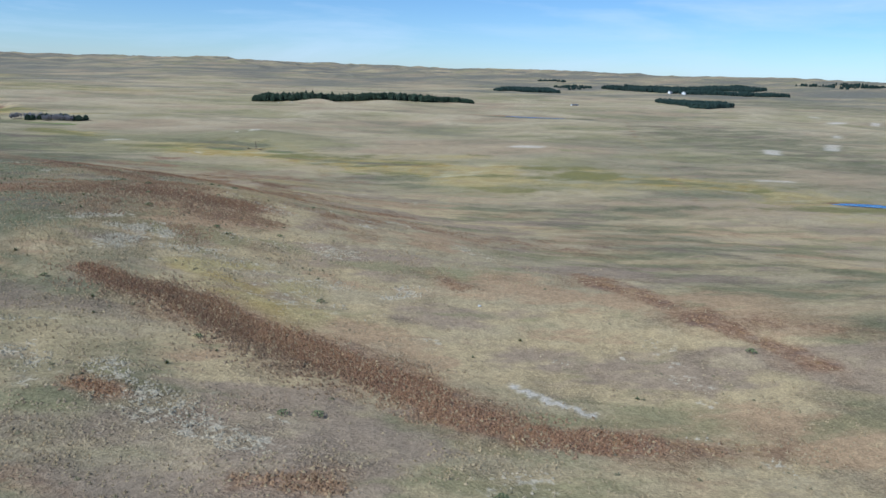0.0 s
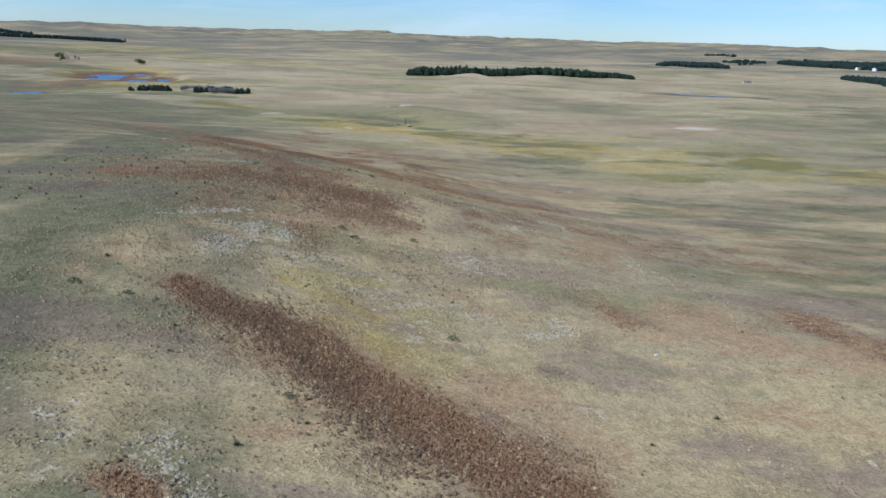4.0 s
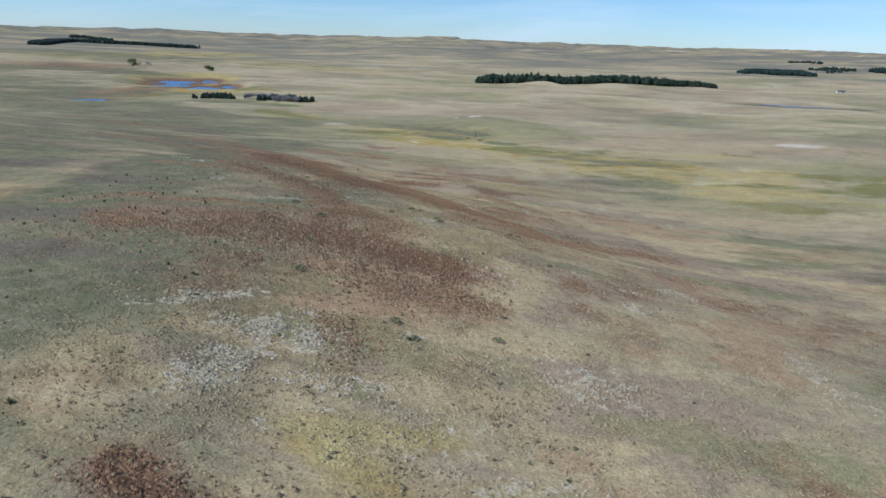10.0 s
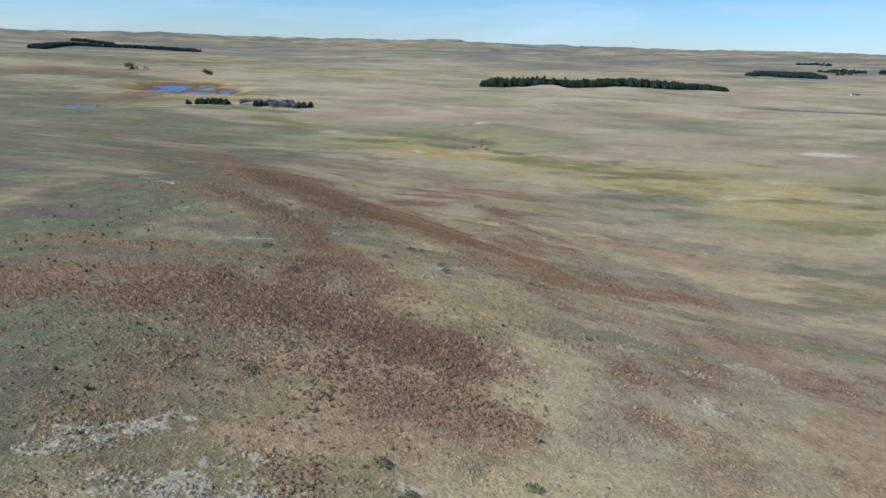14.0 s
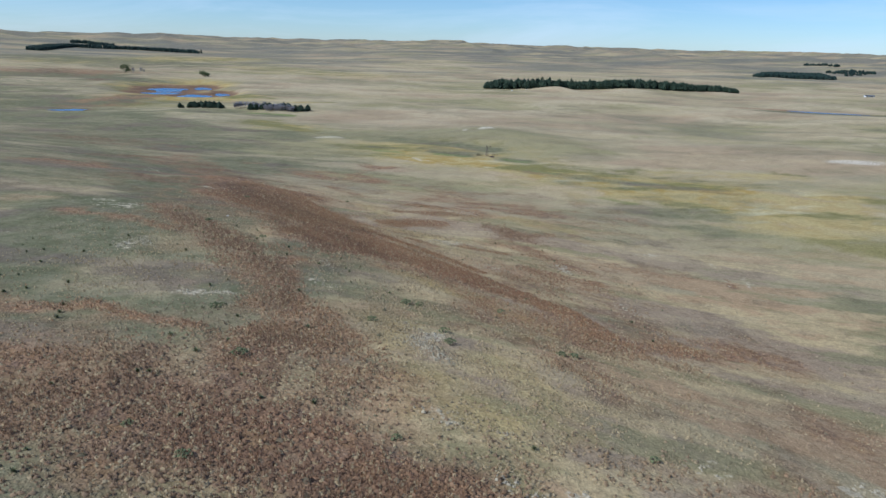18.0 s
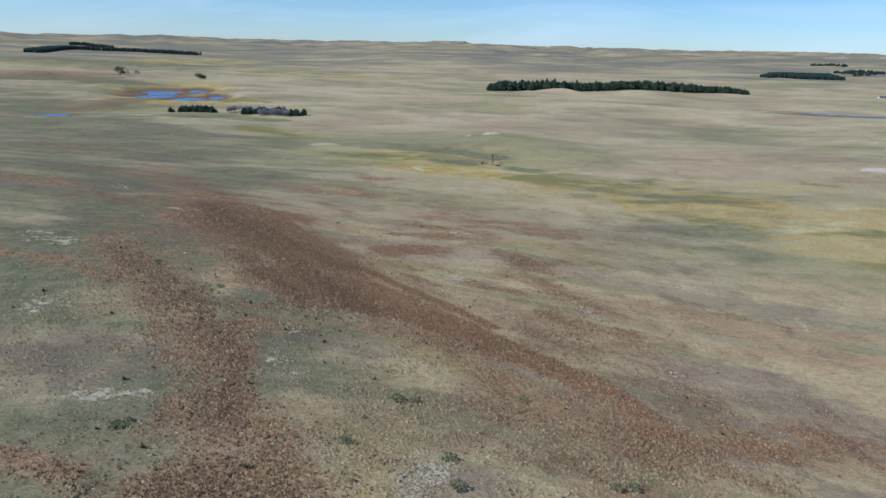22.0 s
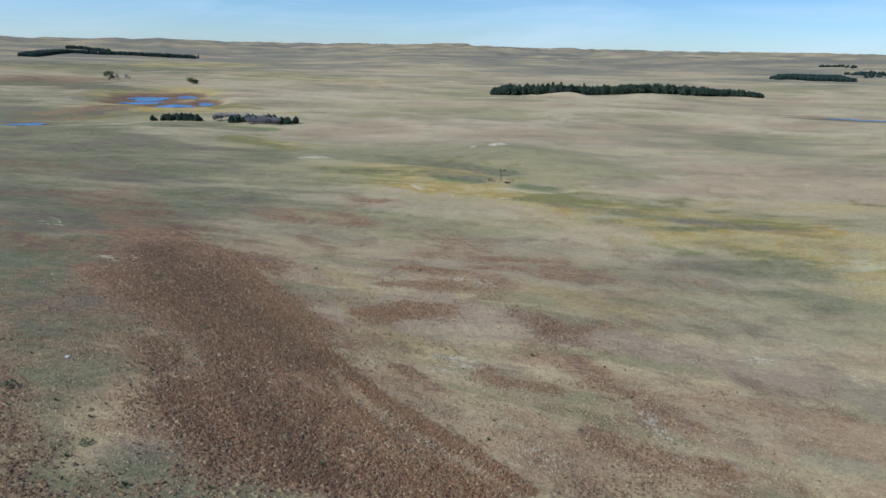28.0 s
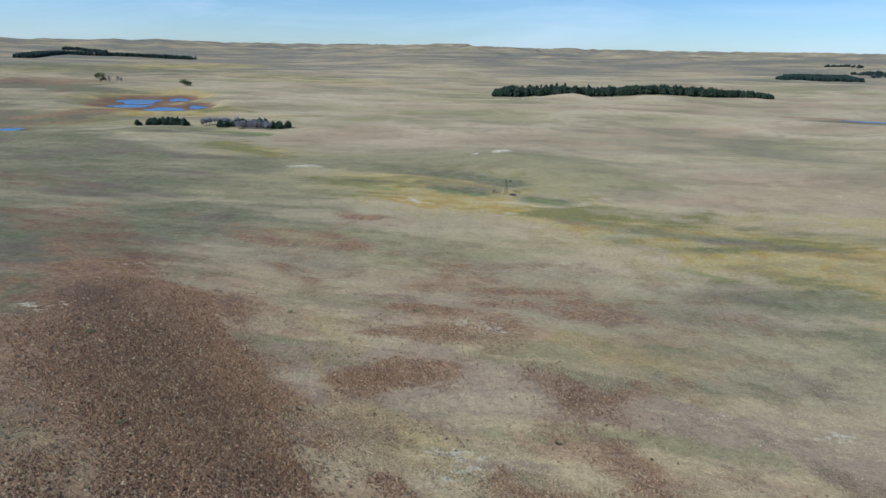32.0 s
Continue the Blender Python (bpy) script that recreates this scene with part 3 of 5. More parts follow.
PALE_TUFTS_A = [
    (25.9, 61.1, 30.7, 61.9, 2.8, 0.5), (60.8, 64.0, 60.5, 60.1, 1.0, 0.6), (54.2, 71.9, 56.9, 71.6, 1.2, 0.7),
    (-9.6, 78.4, 2.5, 69.0, 2.8, 0.5), (4.8, 75.5, 5.4, 74.7, 0.8, 0.7), (-13.4, 90.9, -5.0, 74.2, 1.8, 0.6),
    (-24.0, 99.5, -23.2, 85.7, 0.9, 0.5), (70.3, 106.3, 64.3, 81.7, 2.3, 0.4), (59.7, 102.5, 61.9, 101.1, 1.1, 0.5),
    (48.7, 102.6, 49.6, 101.1, 1.6, 0.6), (-28.6, 107.2, -22.6, 110.0, 1.0, 0.5), (28.8, 109.7, 31.3, 109.2, 1.3, 0.6),
    (22.2, 119.8, 24.8, 122.7, 1.1, 0.5), (17.4, 126.7, 17.6, 127.9, 1.8, 0.5), (9.8, 131.2, 10.2, 136.2, 7.1, 0.45),
]
PALE_TUFTS_B = [
    (27.9, 133.8, 34.3, 136.1, 2.3, 0.8), (33.0, 135.9, 33.8, 139.3, 2.6, 0.8), (36.8, 140.3, 37.8, 138.6, 1.0, 0.6),
    (12.9, 143.6, 20.3, 141.6, 3.9, 0.5), (-13.1, 144.5, -13.3, 145.2, 1.2, 0.6), (-5.4, 152.6, 5.7, 147.4, 6.2, 0.4),
    (-22.7, 149.8, -19.2, 151.0, 1.7, 0.8), (1.1, 152.6, 5.8, 150.4, 4.1, 0.45), (-23.2, 151.9, -19.8, 151.3, 1.3, 0.9),
    (-7.4, 152.9, -3.3, 152.5, 2.7, 0.5), (-11.9, 154.0, -0.4, 157.2, 2.1, 0.6), (-21.0, 151.1, -10.6, 165.7, 3.6, 0.7),
    (22.4, 163.4, 27.5, 161.8, 3.0, 0.5), (-17.6, 165.0, -11.4, 164.1, 3.2, 0.9), (22.6, 162.6, 23.4, 166.9, 1.6, 0.5),
]
PALE_TUFTS_C = [
    (-17.7, 164.0, -11.8, 166.7, 2.8, 0.9), (-33.8, 164.6, -30.3, 168.2, 0.8, 0.9), (20.2, 168.0, 25.8, 167.7, 4.0, 0.5),
    (-21.9, 164.4, -13.0, 172.1, 2.2, 0.6), (-0.1, 169.3, 10.6, 168.5, 3.2, 0.35), (-33.2, 165.4, -21.6, 175.2, 1.6, 0.8),
    (-29.9, 170.3, -21.3, 175.0, 1.8, 0.7), (60.5, 181.7, 61.4, 169.3, 3.1, 0.4), (61.3, 189.7, 59.9, 172.3, 1.9, 0.5),
    (11.2, 198.3, 15.4, 197.9, 3.2, 0.4), (35.5, 200.2, 37.7, 200.5, 1.8, 0.9), (8.9, 204.0, 15.7, 199.8, 1.1, 0.7),
    (15.1, 204.7, 16.2, 204.8, 0.8, 0.8), (8.7, 212.7, 8.7, 212.7, 0.8, 0.7), (36.0, 212.0, 40.8, 213.3, 1.1, 0.6),
]
PALE_TUFTS_D = [
    (1.4, 214.9, 2.9, 213.8, 1.6, 0.6), (53.9, 222.2, 56.3, 210.9, 1.7, 0.5), (29.5, 216.5, 30.1, 218.6, 2.4, 0.5),
    (48.6, 220.6, 55.3, 222.6, 1.2, 0.6), (-1.3, 240.7, 2.3, 231.8, 2.2, 0.5), (1.4, 242.6, 1.4, 244.5, 1.9, 0.7),
    (-3.8, 250.3, 0.1, 244.2, 1.0, 0.4), (-37.3, 255.2, -32.5, 257.2, 1.3, 0.8), (-37.4, 256.3, -31.9, 257.5, 0.9, 0.8),
    (-20.6, 270.3, -17.1, 268.7, 1.7, 0.5), (-22.8, 288.9, -20.1, 281.3, 0.8, 0.5), (-59.1, 283.0, -61.5, 288.8, 1.9, 0.6),
    (-57.3, 286.5, -59.1, 290.1, 1.6, 0.6), (-87.5, 292.7, -90.2, 297.5, 1.4, 0.5), (42.5, 308.5, 45.4, 300.3, 1.4, 0.5),
]
PALE_TUFTS_E = [
    (-52.4, 314.2, -53.3, 316.2, 1.6, 0.5), (12.0, 320.9, 15.4, 320.0, 3.2, 0.4), (-83.7, 328.4, -87.8, 337.6, 1.7, 0.5),
    (-90.5, 340.4, -80.4, 334.0, 4.1, 0.6), (34.1, 347.8, 36.3, 340.5, 1.4, 0.6), (36.0, 345.3, 36.8, 349.5, 0.8, 0.6),
    (89.0, 366.7, 84.5, 351.7, 0.8, 0.5), (95.0, 370.8, 89.4, 349.7, 0.8, 0.6), (0.3, 358.6, 6.5, 365.0, 1.8, 0.8),
    (2.1, 367.8, 7.8, 364.1, 2.4, 0.5), (-3.1, 366.6, -0.2, 367.8, 1.5, 0.8), (90.1, 391.6, 90.1, 383.2, 0.8, 0.7),
    (65.8, 390.3, 74.8, 395.0, 1.1, 0.7), (47.8, 394.2, 52.7, 395.9, 1.3, 0.6), (-83.1, 404.5, -84.0, 406.0, 1.1, 0.3),
]
PALE_TUFTS_F = [
    (-86.9, 409.6, -81.1, 405.3, 1.3, 0.8), (-80.6, 409.6, -81.7, 412.8, 1.4, 0.6), (51.9, 419.5, 52.9, 422.5, 1.4, 0.5),
    (2.3, 438.9, 9.8, 434.6, 4.0, 0.6), (6.1, 440.5, 12.6, 433.4, 2.0, 0.7), (-120.5, 446.3, -126.7, 458.6, 2.5, 0.6),
    (-91.5, 457.7, -84.6, 461.1, 2.2, 0.45), (-29.4, 463.5, -23.1, 465.8, 1.4, 0.6), (-80.2, 471.0, -74.2, 476.1, 2.1, 0.4),
    (-62.3, 514.5, -54.9, 518.9, 1.7, 0.5), (96.7, 543.9, 110.5, 528.9, 1.9, 0.4), (59.4, 576.0, 78.1, 562.8, 2.2, 0.35),
    (4.8, 600.1, 30.3, 594.7, 2.5, 0.4), (-28.0, 620.0, -2.6, 603.4, 2.7, 0.6), (195.2, 647.6, 203.8, 659.8, 1.2, 0.8),
]
PALE_TUFTS_G = [
    (-30.9, 100.1, -23.1, 93.6, 2, 0.5), (-15.1, 90.3, -10.5, 85.5, 1.5, 0.5), (-22.7, 92.9, -21.8, 88.8, 2.3, 0.5),
    (-12.4, 84.6, -4.7, 74.2, 4.4, 0.5), (-2.9, 367.2, 6.2, 365.6, 2.6, 0.6), (54.3, 385.3, 74, 394.8, 1.8, 0.4),
    (-0.3, 359, 3.9, 358.8, 3.5, 0.5),
]
PALE_TUFTS = PALE_TUFTS_A + PALE_TUFTS_B + PALE_TUFTS_C + PALE_TUFTS_D + PALE_TUFTS_E + PALE_TUFTS_F + PALE_TUFTS_G
BARE_SAND_A = [
    (11.5, 751, 14.5, 753, 1.6, 0.9), (38.0, 91.1, 44.9, 80.0, 0.9, 1),
    (373.8, 449.5, 393.3, 445.7, 6.8, 0.6), (-22.2, 623.0, -17.7, 611.9, 1.1, 0.8), (256, 634, 275, 630, 9.2, 0.75),
    (523, 616, 550, 648, 9.9, 0.8), (651, 674, 683, 708, 9.4, 0.7), 
    (775.6, 801.7, 791.3, 818.4, 5.6, 0.8), (984, 1056, 1084, 1116, 16.8, 0.8),
    (1107, 1060, 1179, 1130, 8.5, 0.8), (1127, 1222, 1137, 1235, 14.9, 0.6),
]
BARE_SAND_B = [
    (27, 754, 33, 756, 4.2, 0.75), (-100, 714, -82, 713, 3.8, 0.55), (254, 634, 280, 632, 9, 0.5),
]
BARE_SAND = BARE_SAND_A + BARE_SAND_B
MEADOW_A = [
    (8.4, 114.9, 9.0, 122.3, 5.1, 0.4), (-1.0, 128.0, 6.9, 122.0, 3.7, 0.55), (2.1, 128.0, 11.9, 122.1, 6.0, 0.4),
    (-8.0, 143.5, 4.7, 132.5, 3.4, 0.55), (-9.0, 146.4, 4.2, 147.7, 2.4, 0.5), (2.9, 221.9, 8.4, 215.9, 6.5, 0.4),
    (0.8, 228.1, 6.8, 214.5, 2.1, 0.3), (-11.5, 252.8, -4.5, 248.6, 3.4, 0.3), (-44.3, 269.0, -41.4, 268.4, 1.4, 0.5),
    (3.4, 289.0, 20.8, 264.1, 4.1, 0.45), (-8.3, 292.4, 6.3, 280.3, 4.9, 0.5), (-59.7, 295.0, -52.3, 305.4, 1.4, 0.6),
    (-6.3, 366.4, 6.4, 358.0, 4.4, 0.3), (339, 388, 351, 340, 38.6, 0.5), (-16.3, 379.8, -1.8, 372.6, 5.4, 0.35),
]
MEADOW_B = [
    (140, 470, 167, 426, 20.4, 0.5), (245, 480, 332, 421, 26.1, 0.8), (174, 477, 233, 448, 29.2, 0.5),
    (113, 501, 124, 478, 9.7, 0.4), (123, 521, 156, 489, 19.8, 0.6), (89, 531, 131, 499, 16.2, 0.65),
    (142, 529, 186, 507, 29.7, 0.5), (-140.9, 530.2, -122.2, 507.9, 2.0, 0.6), (198, 532, 270, 514, 13.8, 0.6),
    (92, 536, 142, 524, 20.2, 0.6), (73, 567, 122, 527, 14.5, 0.9), (69, 561, 119, 542, 16.5, 0.8),
    (68, 573, 152, 544, 21.7, 0.8), (72.3, 568.0, 101.9, 556.5, 7.9, 0.9), (63.2, 578.9, 68.4, 575.0, 4.4, 1),
]
MEADOW_C = [
    (54, 593, 87, 572, 13.0, 0.9), (113, 593, 202, 587, 12.9, 0.4), (46.1, 599.2, 61.2, 586.1, 3.9, 1),
    (-1.5, 603.2, 61.7, 588.0, 6.7, 0.7), (23.4, 601.0, 30.1, 598.7, 3.9, 1), (-0.2, 608.5, 22.8, 600.7, 3.4, 0.9),
    (-9.0, 609.0, 46.9, 601.9, 7.1, 0.7), (-30, 633, 61, 590, 20.4, 0.6), (-22, 626, 48, 605, 22.5, 0.7),
    (-28.0, 622.4, -8.0, 610.7, 2.9, 1), (-36, 631, -14, 606, 8.7, 0.8), (-28.8, 635.1, -13.8, 614.0, 5.9, 1),
    (-22, 660, 10, 633, 14.6, 0.6), (-49.1, 663.7, -27.4, 650.2, 5.0, 1), (-57, 665, -33, 658, 15.9, 0.65),
]
MEADOW_D = [
    (-166, 797, -123, 759, 11.4, 0.8), (-391, 920, -347, 950, 21.3, 0.9), (-374, 986, -328, 1028, 26.2, 0.9),
    (-186.2, 1007.4, -145.5, 1021.1, 7.9, 0.6), (-367, 1060, -274, 1061, 37.5, 1), (-444, 1257, -358, 1293, 22.7, 1),
    (-489, 1950, -149, 1663, 105.2, 0.35), (-923, 2032, -773, 2636, 196.6, 0.5),
]
MEADOW_E = [
    (-410, 932.4, -380.4, 953.4, 44, 0.8), (-380.4, 953.4, -370.5, 1019.7, 23.4, 0.8), (-46, 674.3, -14.6, 670.6, 25.4, 0.6),
    (-14.6, 670.6, 21.7, 652.9, 21.3, 0.6), (-167.6, 805.1, -131.3, 775.5, 16.9, 0.7), (58.8, 577.4, 92.3, 569.2, 9.8, 0.5),
    (92.3, 569.2, 134.6, 559.5, 10.7, 0.5), (134.6, 559.5, 161.9, 540.5, 9.7, 0.5), (-26.4, 402.9, -20.3, 385.7, 1.1, 0.5),
    (29.3, 430, 45, 418.5, 10.7, 0.4),
]
MEADOW_F = [
    (-3.1, 135.4, 11.8, 139.7, 6.2, 0.32), (-4.1, 242.4, -0.5, 214.6, 2.8, 0.35), (11.7, 239.2, 16.5, 216, 4.1, 0.32),
    (-32.1, 432.9, -21, 411.2, 4.2, 0.3), (0.9, 137.1, 9.3, 131.2, 6.2, 0.3),
]
MEADOW = MEADOW_A + MEADOW_B + MEADOW_C + MEADOW_D + MEADOW_E + MEADOW_F
# olive turf, plus broad side strips painted dark for the lens falloff
TURF_AND_SHADE_A = [
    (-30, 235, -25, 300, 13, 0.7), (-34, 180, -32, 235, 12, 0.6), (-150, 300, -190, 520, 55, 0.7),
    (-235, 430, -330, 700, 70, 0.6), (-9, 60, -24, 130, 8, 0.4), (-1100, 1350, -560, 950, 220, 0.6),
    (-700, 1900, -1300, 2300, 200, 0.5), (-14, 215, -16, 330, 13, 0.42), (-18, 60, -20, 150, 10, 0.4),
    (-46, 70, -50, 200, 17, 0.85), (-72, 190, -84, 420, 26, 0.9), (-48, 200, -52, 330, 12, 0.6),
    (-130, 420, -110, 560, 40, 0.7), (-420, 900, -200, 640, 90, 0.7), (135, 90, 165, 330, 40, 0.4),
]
# first row: one more side strip darkened for the lens falloff
TURF_AND_SHADE_B = [
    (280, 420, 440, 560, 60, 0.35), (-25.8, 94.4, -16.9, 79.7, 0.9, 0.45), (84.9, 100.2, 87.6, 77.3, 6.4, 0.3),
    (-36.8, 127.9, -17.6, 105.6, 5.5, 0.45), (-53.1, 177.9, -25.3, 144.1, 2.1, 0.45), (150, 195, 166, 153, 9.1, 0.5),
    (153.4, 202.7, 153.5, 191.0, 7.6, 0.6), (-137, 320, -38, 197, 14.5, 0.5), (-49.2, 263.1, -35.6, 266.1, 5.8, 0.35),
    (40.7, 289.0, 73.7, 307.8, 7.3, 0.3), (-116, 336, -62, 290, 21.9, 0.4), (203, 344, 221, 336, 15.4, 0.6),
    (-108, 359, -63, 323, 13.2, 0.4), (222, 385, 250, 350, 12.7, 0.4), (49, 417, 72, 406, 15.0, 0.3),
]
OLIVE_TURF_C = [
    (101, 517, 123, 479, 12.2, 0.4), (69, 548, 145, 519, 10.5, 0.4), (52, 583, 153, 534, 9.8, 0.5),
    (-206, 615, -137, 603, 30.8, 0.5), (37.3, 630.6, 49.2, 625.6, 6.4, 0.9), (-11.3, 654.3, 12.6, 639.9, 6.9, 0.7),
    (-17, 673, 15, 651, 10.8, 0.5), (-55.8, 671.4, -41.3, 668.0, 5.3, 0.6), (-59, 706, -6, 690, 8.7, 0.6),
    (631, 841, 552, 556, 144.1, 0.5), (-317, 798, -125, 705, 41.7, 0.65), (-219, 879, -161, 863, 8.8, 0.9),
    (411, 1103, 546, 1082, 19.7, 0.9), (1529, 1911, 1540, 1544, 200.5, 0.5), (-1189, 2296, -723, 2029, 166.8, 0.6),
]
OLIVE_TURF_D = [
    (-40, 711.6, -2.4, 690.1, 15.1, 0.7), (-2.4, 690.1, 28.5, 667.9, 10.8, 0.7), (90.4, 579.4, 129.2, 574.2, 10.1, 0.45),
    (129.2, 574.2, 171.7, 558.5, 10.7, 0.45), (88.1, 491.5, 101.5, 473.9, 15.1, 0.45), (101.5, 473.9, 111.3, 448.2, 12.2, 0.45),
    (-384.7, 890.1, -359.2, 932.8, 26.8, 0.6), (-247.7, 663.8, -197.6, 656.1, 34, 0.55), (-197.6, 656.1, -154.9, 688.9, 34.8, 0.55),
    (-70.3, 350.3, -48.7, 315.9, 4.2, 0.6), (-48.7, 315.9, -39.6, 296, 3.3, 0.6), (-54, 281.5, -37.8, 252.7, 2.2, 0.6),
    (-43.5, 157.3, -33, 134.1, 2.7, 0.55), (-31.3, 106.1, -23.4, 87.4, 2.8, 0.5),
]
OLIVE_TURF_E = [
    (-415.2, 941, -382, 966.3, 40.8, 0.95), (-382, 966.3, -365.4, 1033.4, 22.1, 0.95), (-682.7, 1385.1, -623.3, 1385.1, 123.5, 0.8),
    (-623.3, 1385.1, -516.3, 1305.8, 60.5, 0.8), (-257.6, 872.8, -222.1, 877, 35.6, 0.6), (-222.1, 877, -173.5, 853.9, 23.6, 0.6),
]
TURF_AND_SHADE = TURF_AND_SHADE_A + TURF_AND_SHADE_B + OLIVE_TURF_C + OLIVE_TURF_D + OLIVE_TURF_E
LUSH_GRASS_A = [
    (76.8, 517.4, 91.4, 502.4, 3.6, 0.4), (54.6, 586.3, 64.9, 581.3, 3.9, 0.6), (296, 608, 320, 604, 8.3, 0.4),
    (38.1, 628.4, 49.1, 622.6, 5.7, 0.65), (-5.8, 642.9, 10.4, 635.8, 4.7, 0.6), (-47.2, 649.7, -33.0, 644.9, 4.7, 0.6),
    (-196.1, 877.3, -152.6, 868.4, 6.2, 0.9),
]
LUSH_GRASS = LUSH_GRASS_A
TRAILS_A = [
    (88.2, 366.4, 85.7, 351.8, 0.8, 0.5), (424.6, 693.9, 251.7, 342.6, 0.8, 0.5), (604.2, 1052.2, 425.0, 694.5, 0.8, 0.6),
]
TRAILS = TRAILS_A

# ---- the ground, one sheet to the horizon ----
def graded(stops):
    """Coordinates from stops of (place, spacing), the spacing changing evenly between them."""
    out = [stops[0][0]]
    for (a, da), (b, db) in zip(stops, stops[1:]):
        v = a
        while v < b - 1e-6:
            v += da + (db - da) * (v - a) / (b - a)
            out.append(min(v, b))
    return np.array(out)


def patches(x, y, rows, halo=0.0, sway=4.5):
    """How far each place belongs to one of the elongated patches x0, y0, x1, y1, half-width, strength; halo: how thickly it straggles on round it."""
    ax, ay = rough(x, y, 16, 51) - 0.5, rough(x, y, 16, 61) - 0.5
    bx, by = rough(x, y, 45, 52) - 0.5, rough(x, y, 45, 62) - 0.5
    total = np.zeros_like(x)
    for x0, y0, x1, y1, w, s in rows:
        broad = 0.9 * min(w, 40)
        reach = 2.8 * w + sway + broad
        near = np.flatnonzero((x > min(x0, x1) - reach) & (x < max(x0, x1) + reach) & (y > min(y0, y1) - reach) & (y < max(y0, y1) + reach))
        px, py, dx, dy = x[near] + sway * ax[near] + broad * bx[near], y[near] + sway * ay[near] + broad * by[near], x1 - x0, y1 - y0
        t = np.clip(((px - x0) * dx + (py - y0) * dy) / (dx * dx + dy * dy + 1e-6), 0, 1)
        d = np.hypot(px - x0 - t * dx, py - y0 - t * dy)
        core = 1 - smooth(0.4 * w, 1.4 * w, d)
        if halo:
            core = np.maximum(core, halo * (1 - smooth(0.6 * w, 2.7 * w, d)))
        total[near] = np.maximum(total[near], s * core)
    return total


def ground_sheet():
    xs = graded([(0, 1.4), (120, 1.5), (420, 7), (900, 10), (1600, 22), (6000, 130)])
    xs = np.concatenate([-xs[:0:-1], xs])
    ys = graded([(-900, 60), (0, 6), (45, 1.4), (420, 1.5), (760, 3.5), (1500, 9), (3000, 26), (6200, 60)])
    x, y = np.meshgrid(xs, ys)
    x, y = x.ravel(), y.ravel()
    z = ground_height(x, y)
    nx, ny = len(xs), len(ys)
    i = (np.arange(ny - 1)[:, None] * nx + np.arange(nx - 1)[None, :]).ravel()
    quads = np.stack([i, i + 1, i + nx + 1, i + nx], 1)
    me = bpy.data.meshes.new("ground")
    me.vertices.add(len(x))
    me.vertices.foreach_set("co", np.stack([x, y, z], 1).ravel())
    me.loops.add(quads.size)
    me.loops.foreach_set("vertex_index", quads.ravel())
    me.polygons.add(len(quads))
    me.polygons.foreach_set("loop_start", np.arange(len(quads)) * 4)
    me.update(calc_edges=True)
    me.shade_smooth()
    shore = np.full(len(x), 99.0)
    for row in PONDS:
        shore = np.minimum(shore, pond_distance(x, y, row) * (1.0 if row[3] > 15 else 1.8))
    reeds = (1 - smooth(1.3, 2.6, shore + 0.9 * (rough(x, y, 22, 131) - 0.5)))
    fringe = 1 - smooth(1.6, 4.4, shore + 4.5 * (rough(x, y, 80, 141) - 0.45))
    red, ochre = patches(x, y, RUST_BANDS + TRAILS, 0.45), patches(x, y, MEADOW, 0.5)
    mid, dune, _ = land_waves(x, y)
    crest, hollow = mid * smooth(0.62, 0.86, dune), mid * smooth(0.46, 0.30, dune)
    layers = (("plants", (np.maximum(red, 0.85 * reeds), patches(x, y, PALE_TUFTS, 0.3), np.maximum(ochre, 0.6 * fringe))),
              ("soils", (patches(x, y, TURF_AND_SHADE, 0.5), patches(x, y, BARE_SAND, 0.0, 2.0), np.maximum(patches(x, y, DEEP_RUST, 0.6), 0.75 * reeds))),
              # first two: distance marks for the colours greyed in place of haze
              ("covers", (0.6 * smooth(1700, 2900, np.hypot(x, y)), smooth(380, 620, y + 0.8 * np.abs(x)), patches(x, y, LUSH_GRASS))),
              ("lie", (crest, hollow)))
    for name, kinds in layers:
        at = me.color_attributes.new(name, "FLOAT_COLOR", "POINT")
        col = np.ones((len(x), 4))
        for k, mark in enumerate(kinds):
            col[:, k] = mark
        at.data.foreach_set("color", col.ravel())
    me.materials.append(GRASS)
    return tagged(new("ground", me), "rolling dry prairie with straw, rust and pale grass", "ground", kind="structure")


ground = ground_sheet()

# ---- things: helpers ----
def part(name, bm, mat, parent=None, label="", smooth_it=False):
    """Links a bmesh as one mesh object under a thing or a part."""
    me = bpy.data.meshes.new(name)
    bm.to_mesh(me)
    bm.free()
    if smooth_it:
        me.shade_smooth()
    me.materials.append(mat)
    ob = new(name, me)
    ob.parent = parent
    return tagged(ob, label)


def base_of(name, x=0, y=0, z=0, turn=0):
    ob = new(name)
    ob.matrix_world = pose(x, y, z, 0, 0, turn)
    return ob


def rod(bm, a, b, ra, rb, sides=6):
    """A tapered round bar from a to b."""
    a, b = Vector(a), Vector(b)
    q = (b - a).to_track_quat("Z", "Y")
    rings = []
    for p, r in ((a, ra), (b, rb)):
        rings.append([bm.verts.new(p + q @ Vector((r * math.cos(k * math.tau / sides), r * math.sin(k * math.tau / sides), 0)))
                      for k in range(sides)])
    for k in range(sides):
        bm.faces.new((rings[0][k], rings[0][(k + 1) % sides], rings[1][(k + 1) % sides], rings[1][k]))
    bm.faces.new(rings[1])
    bm.faces.new(rings[0][::-1])


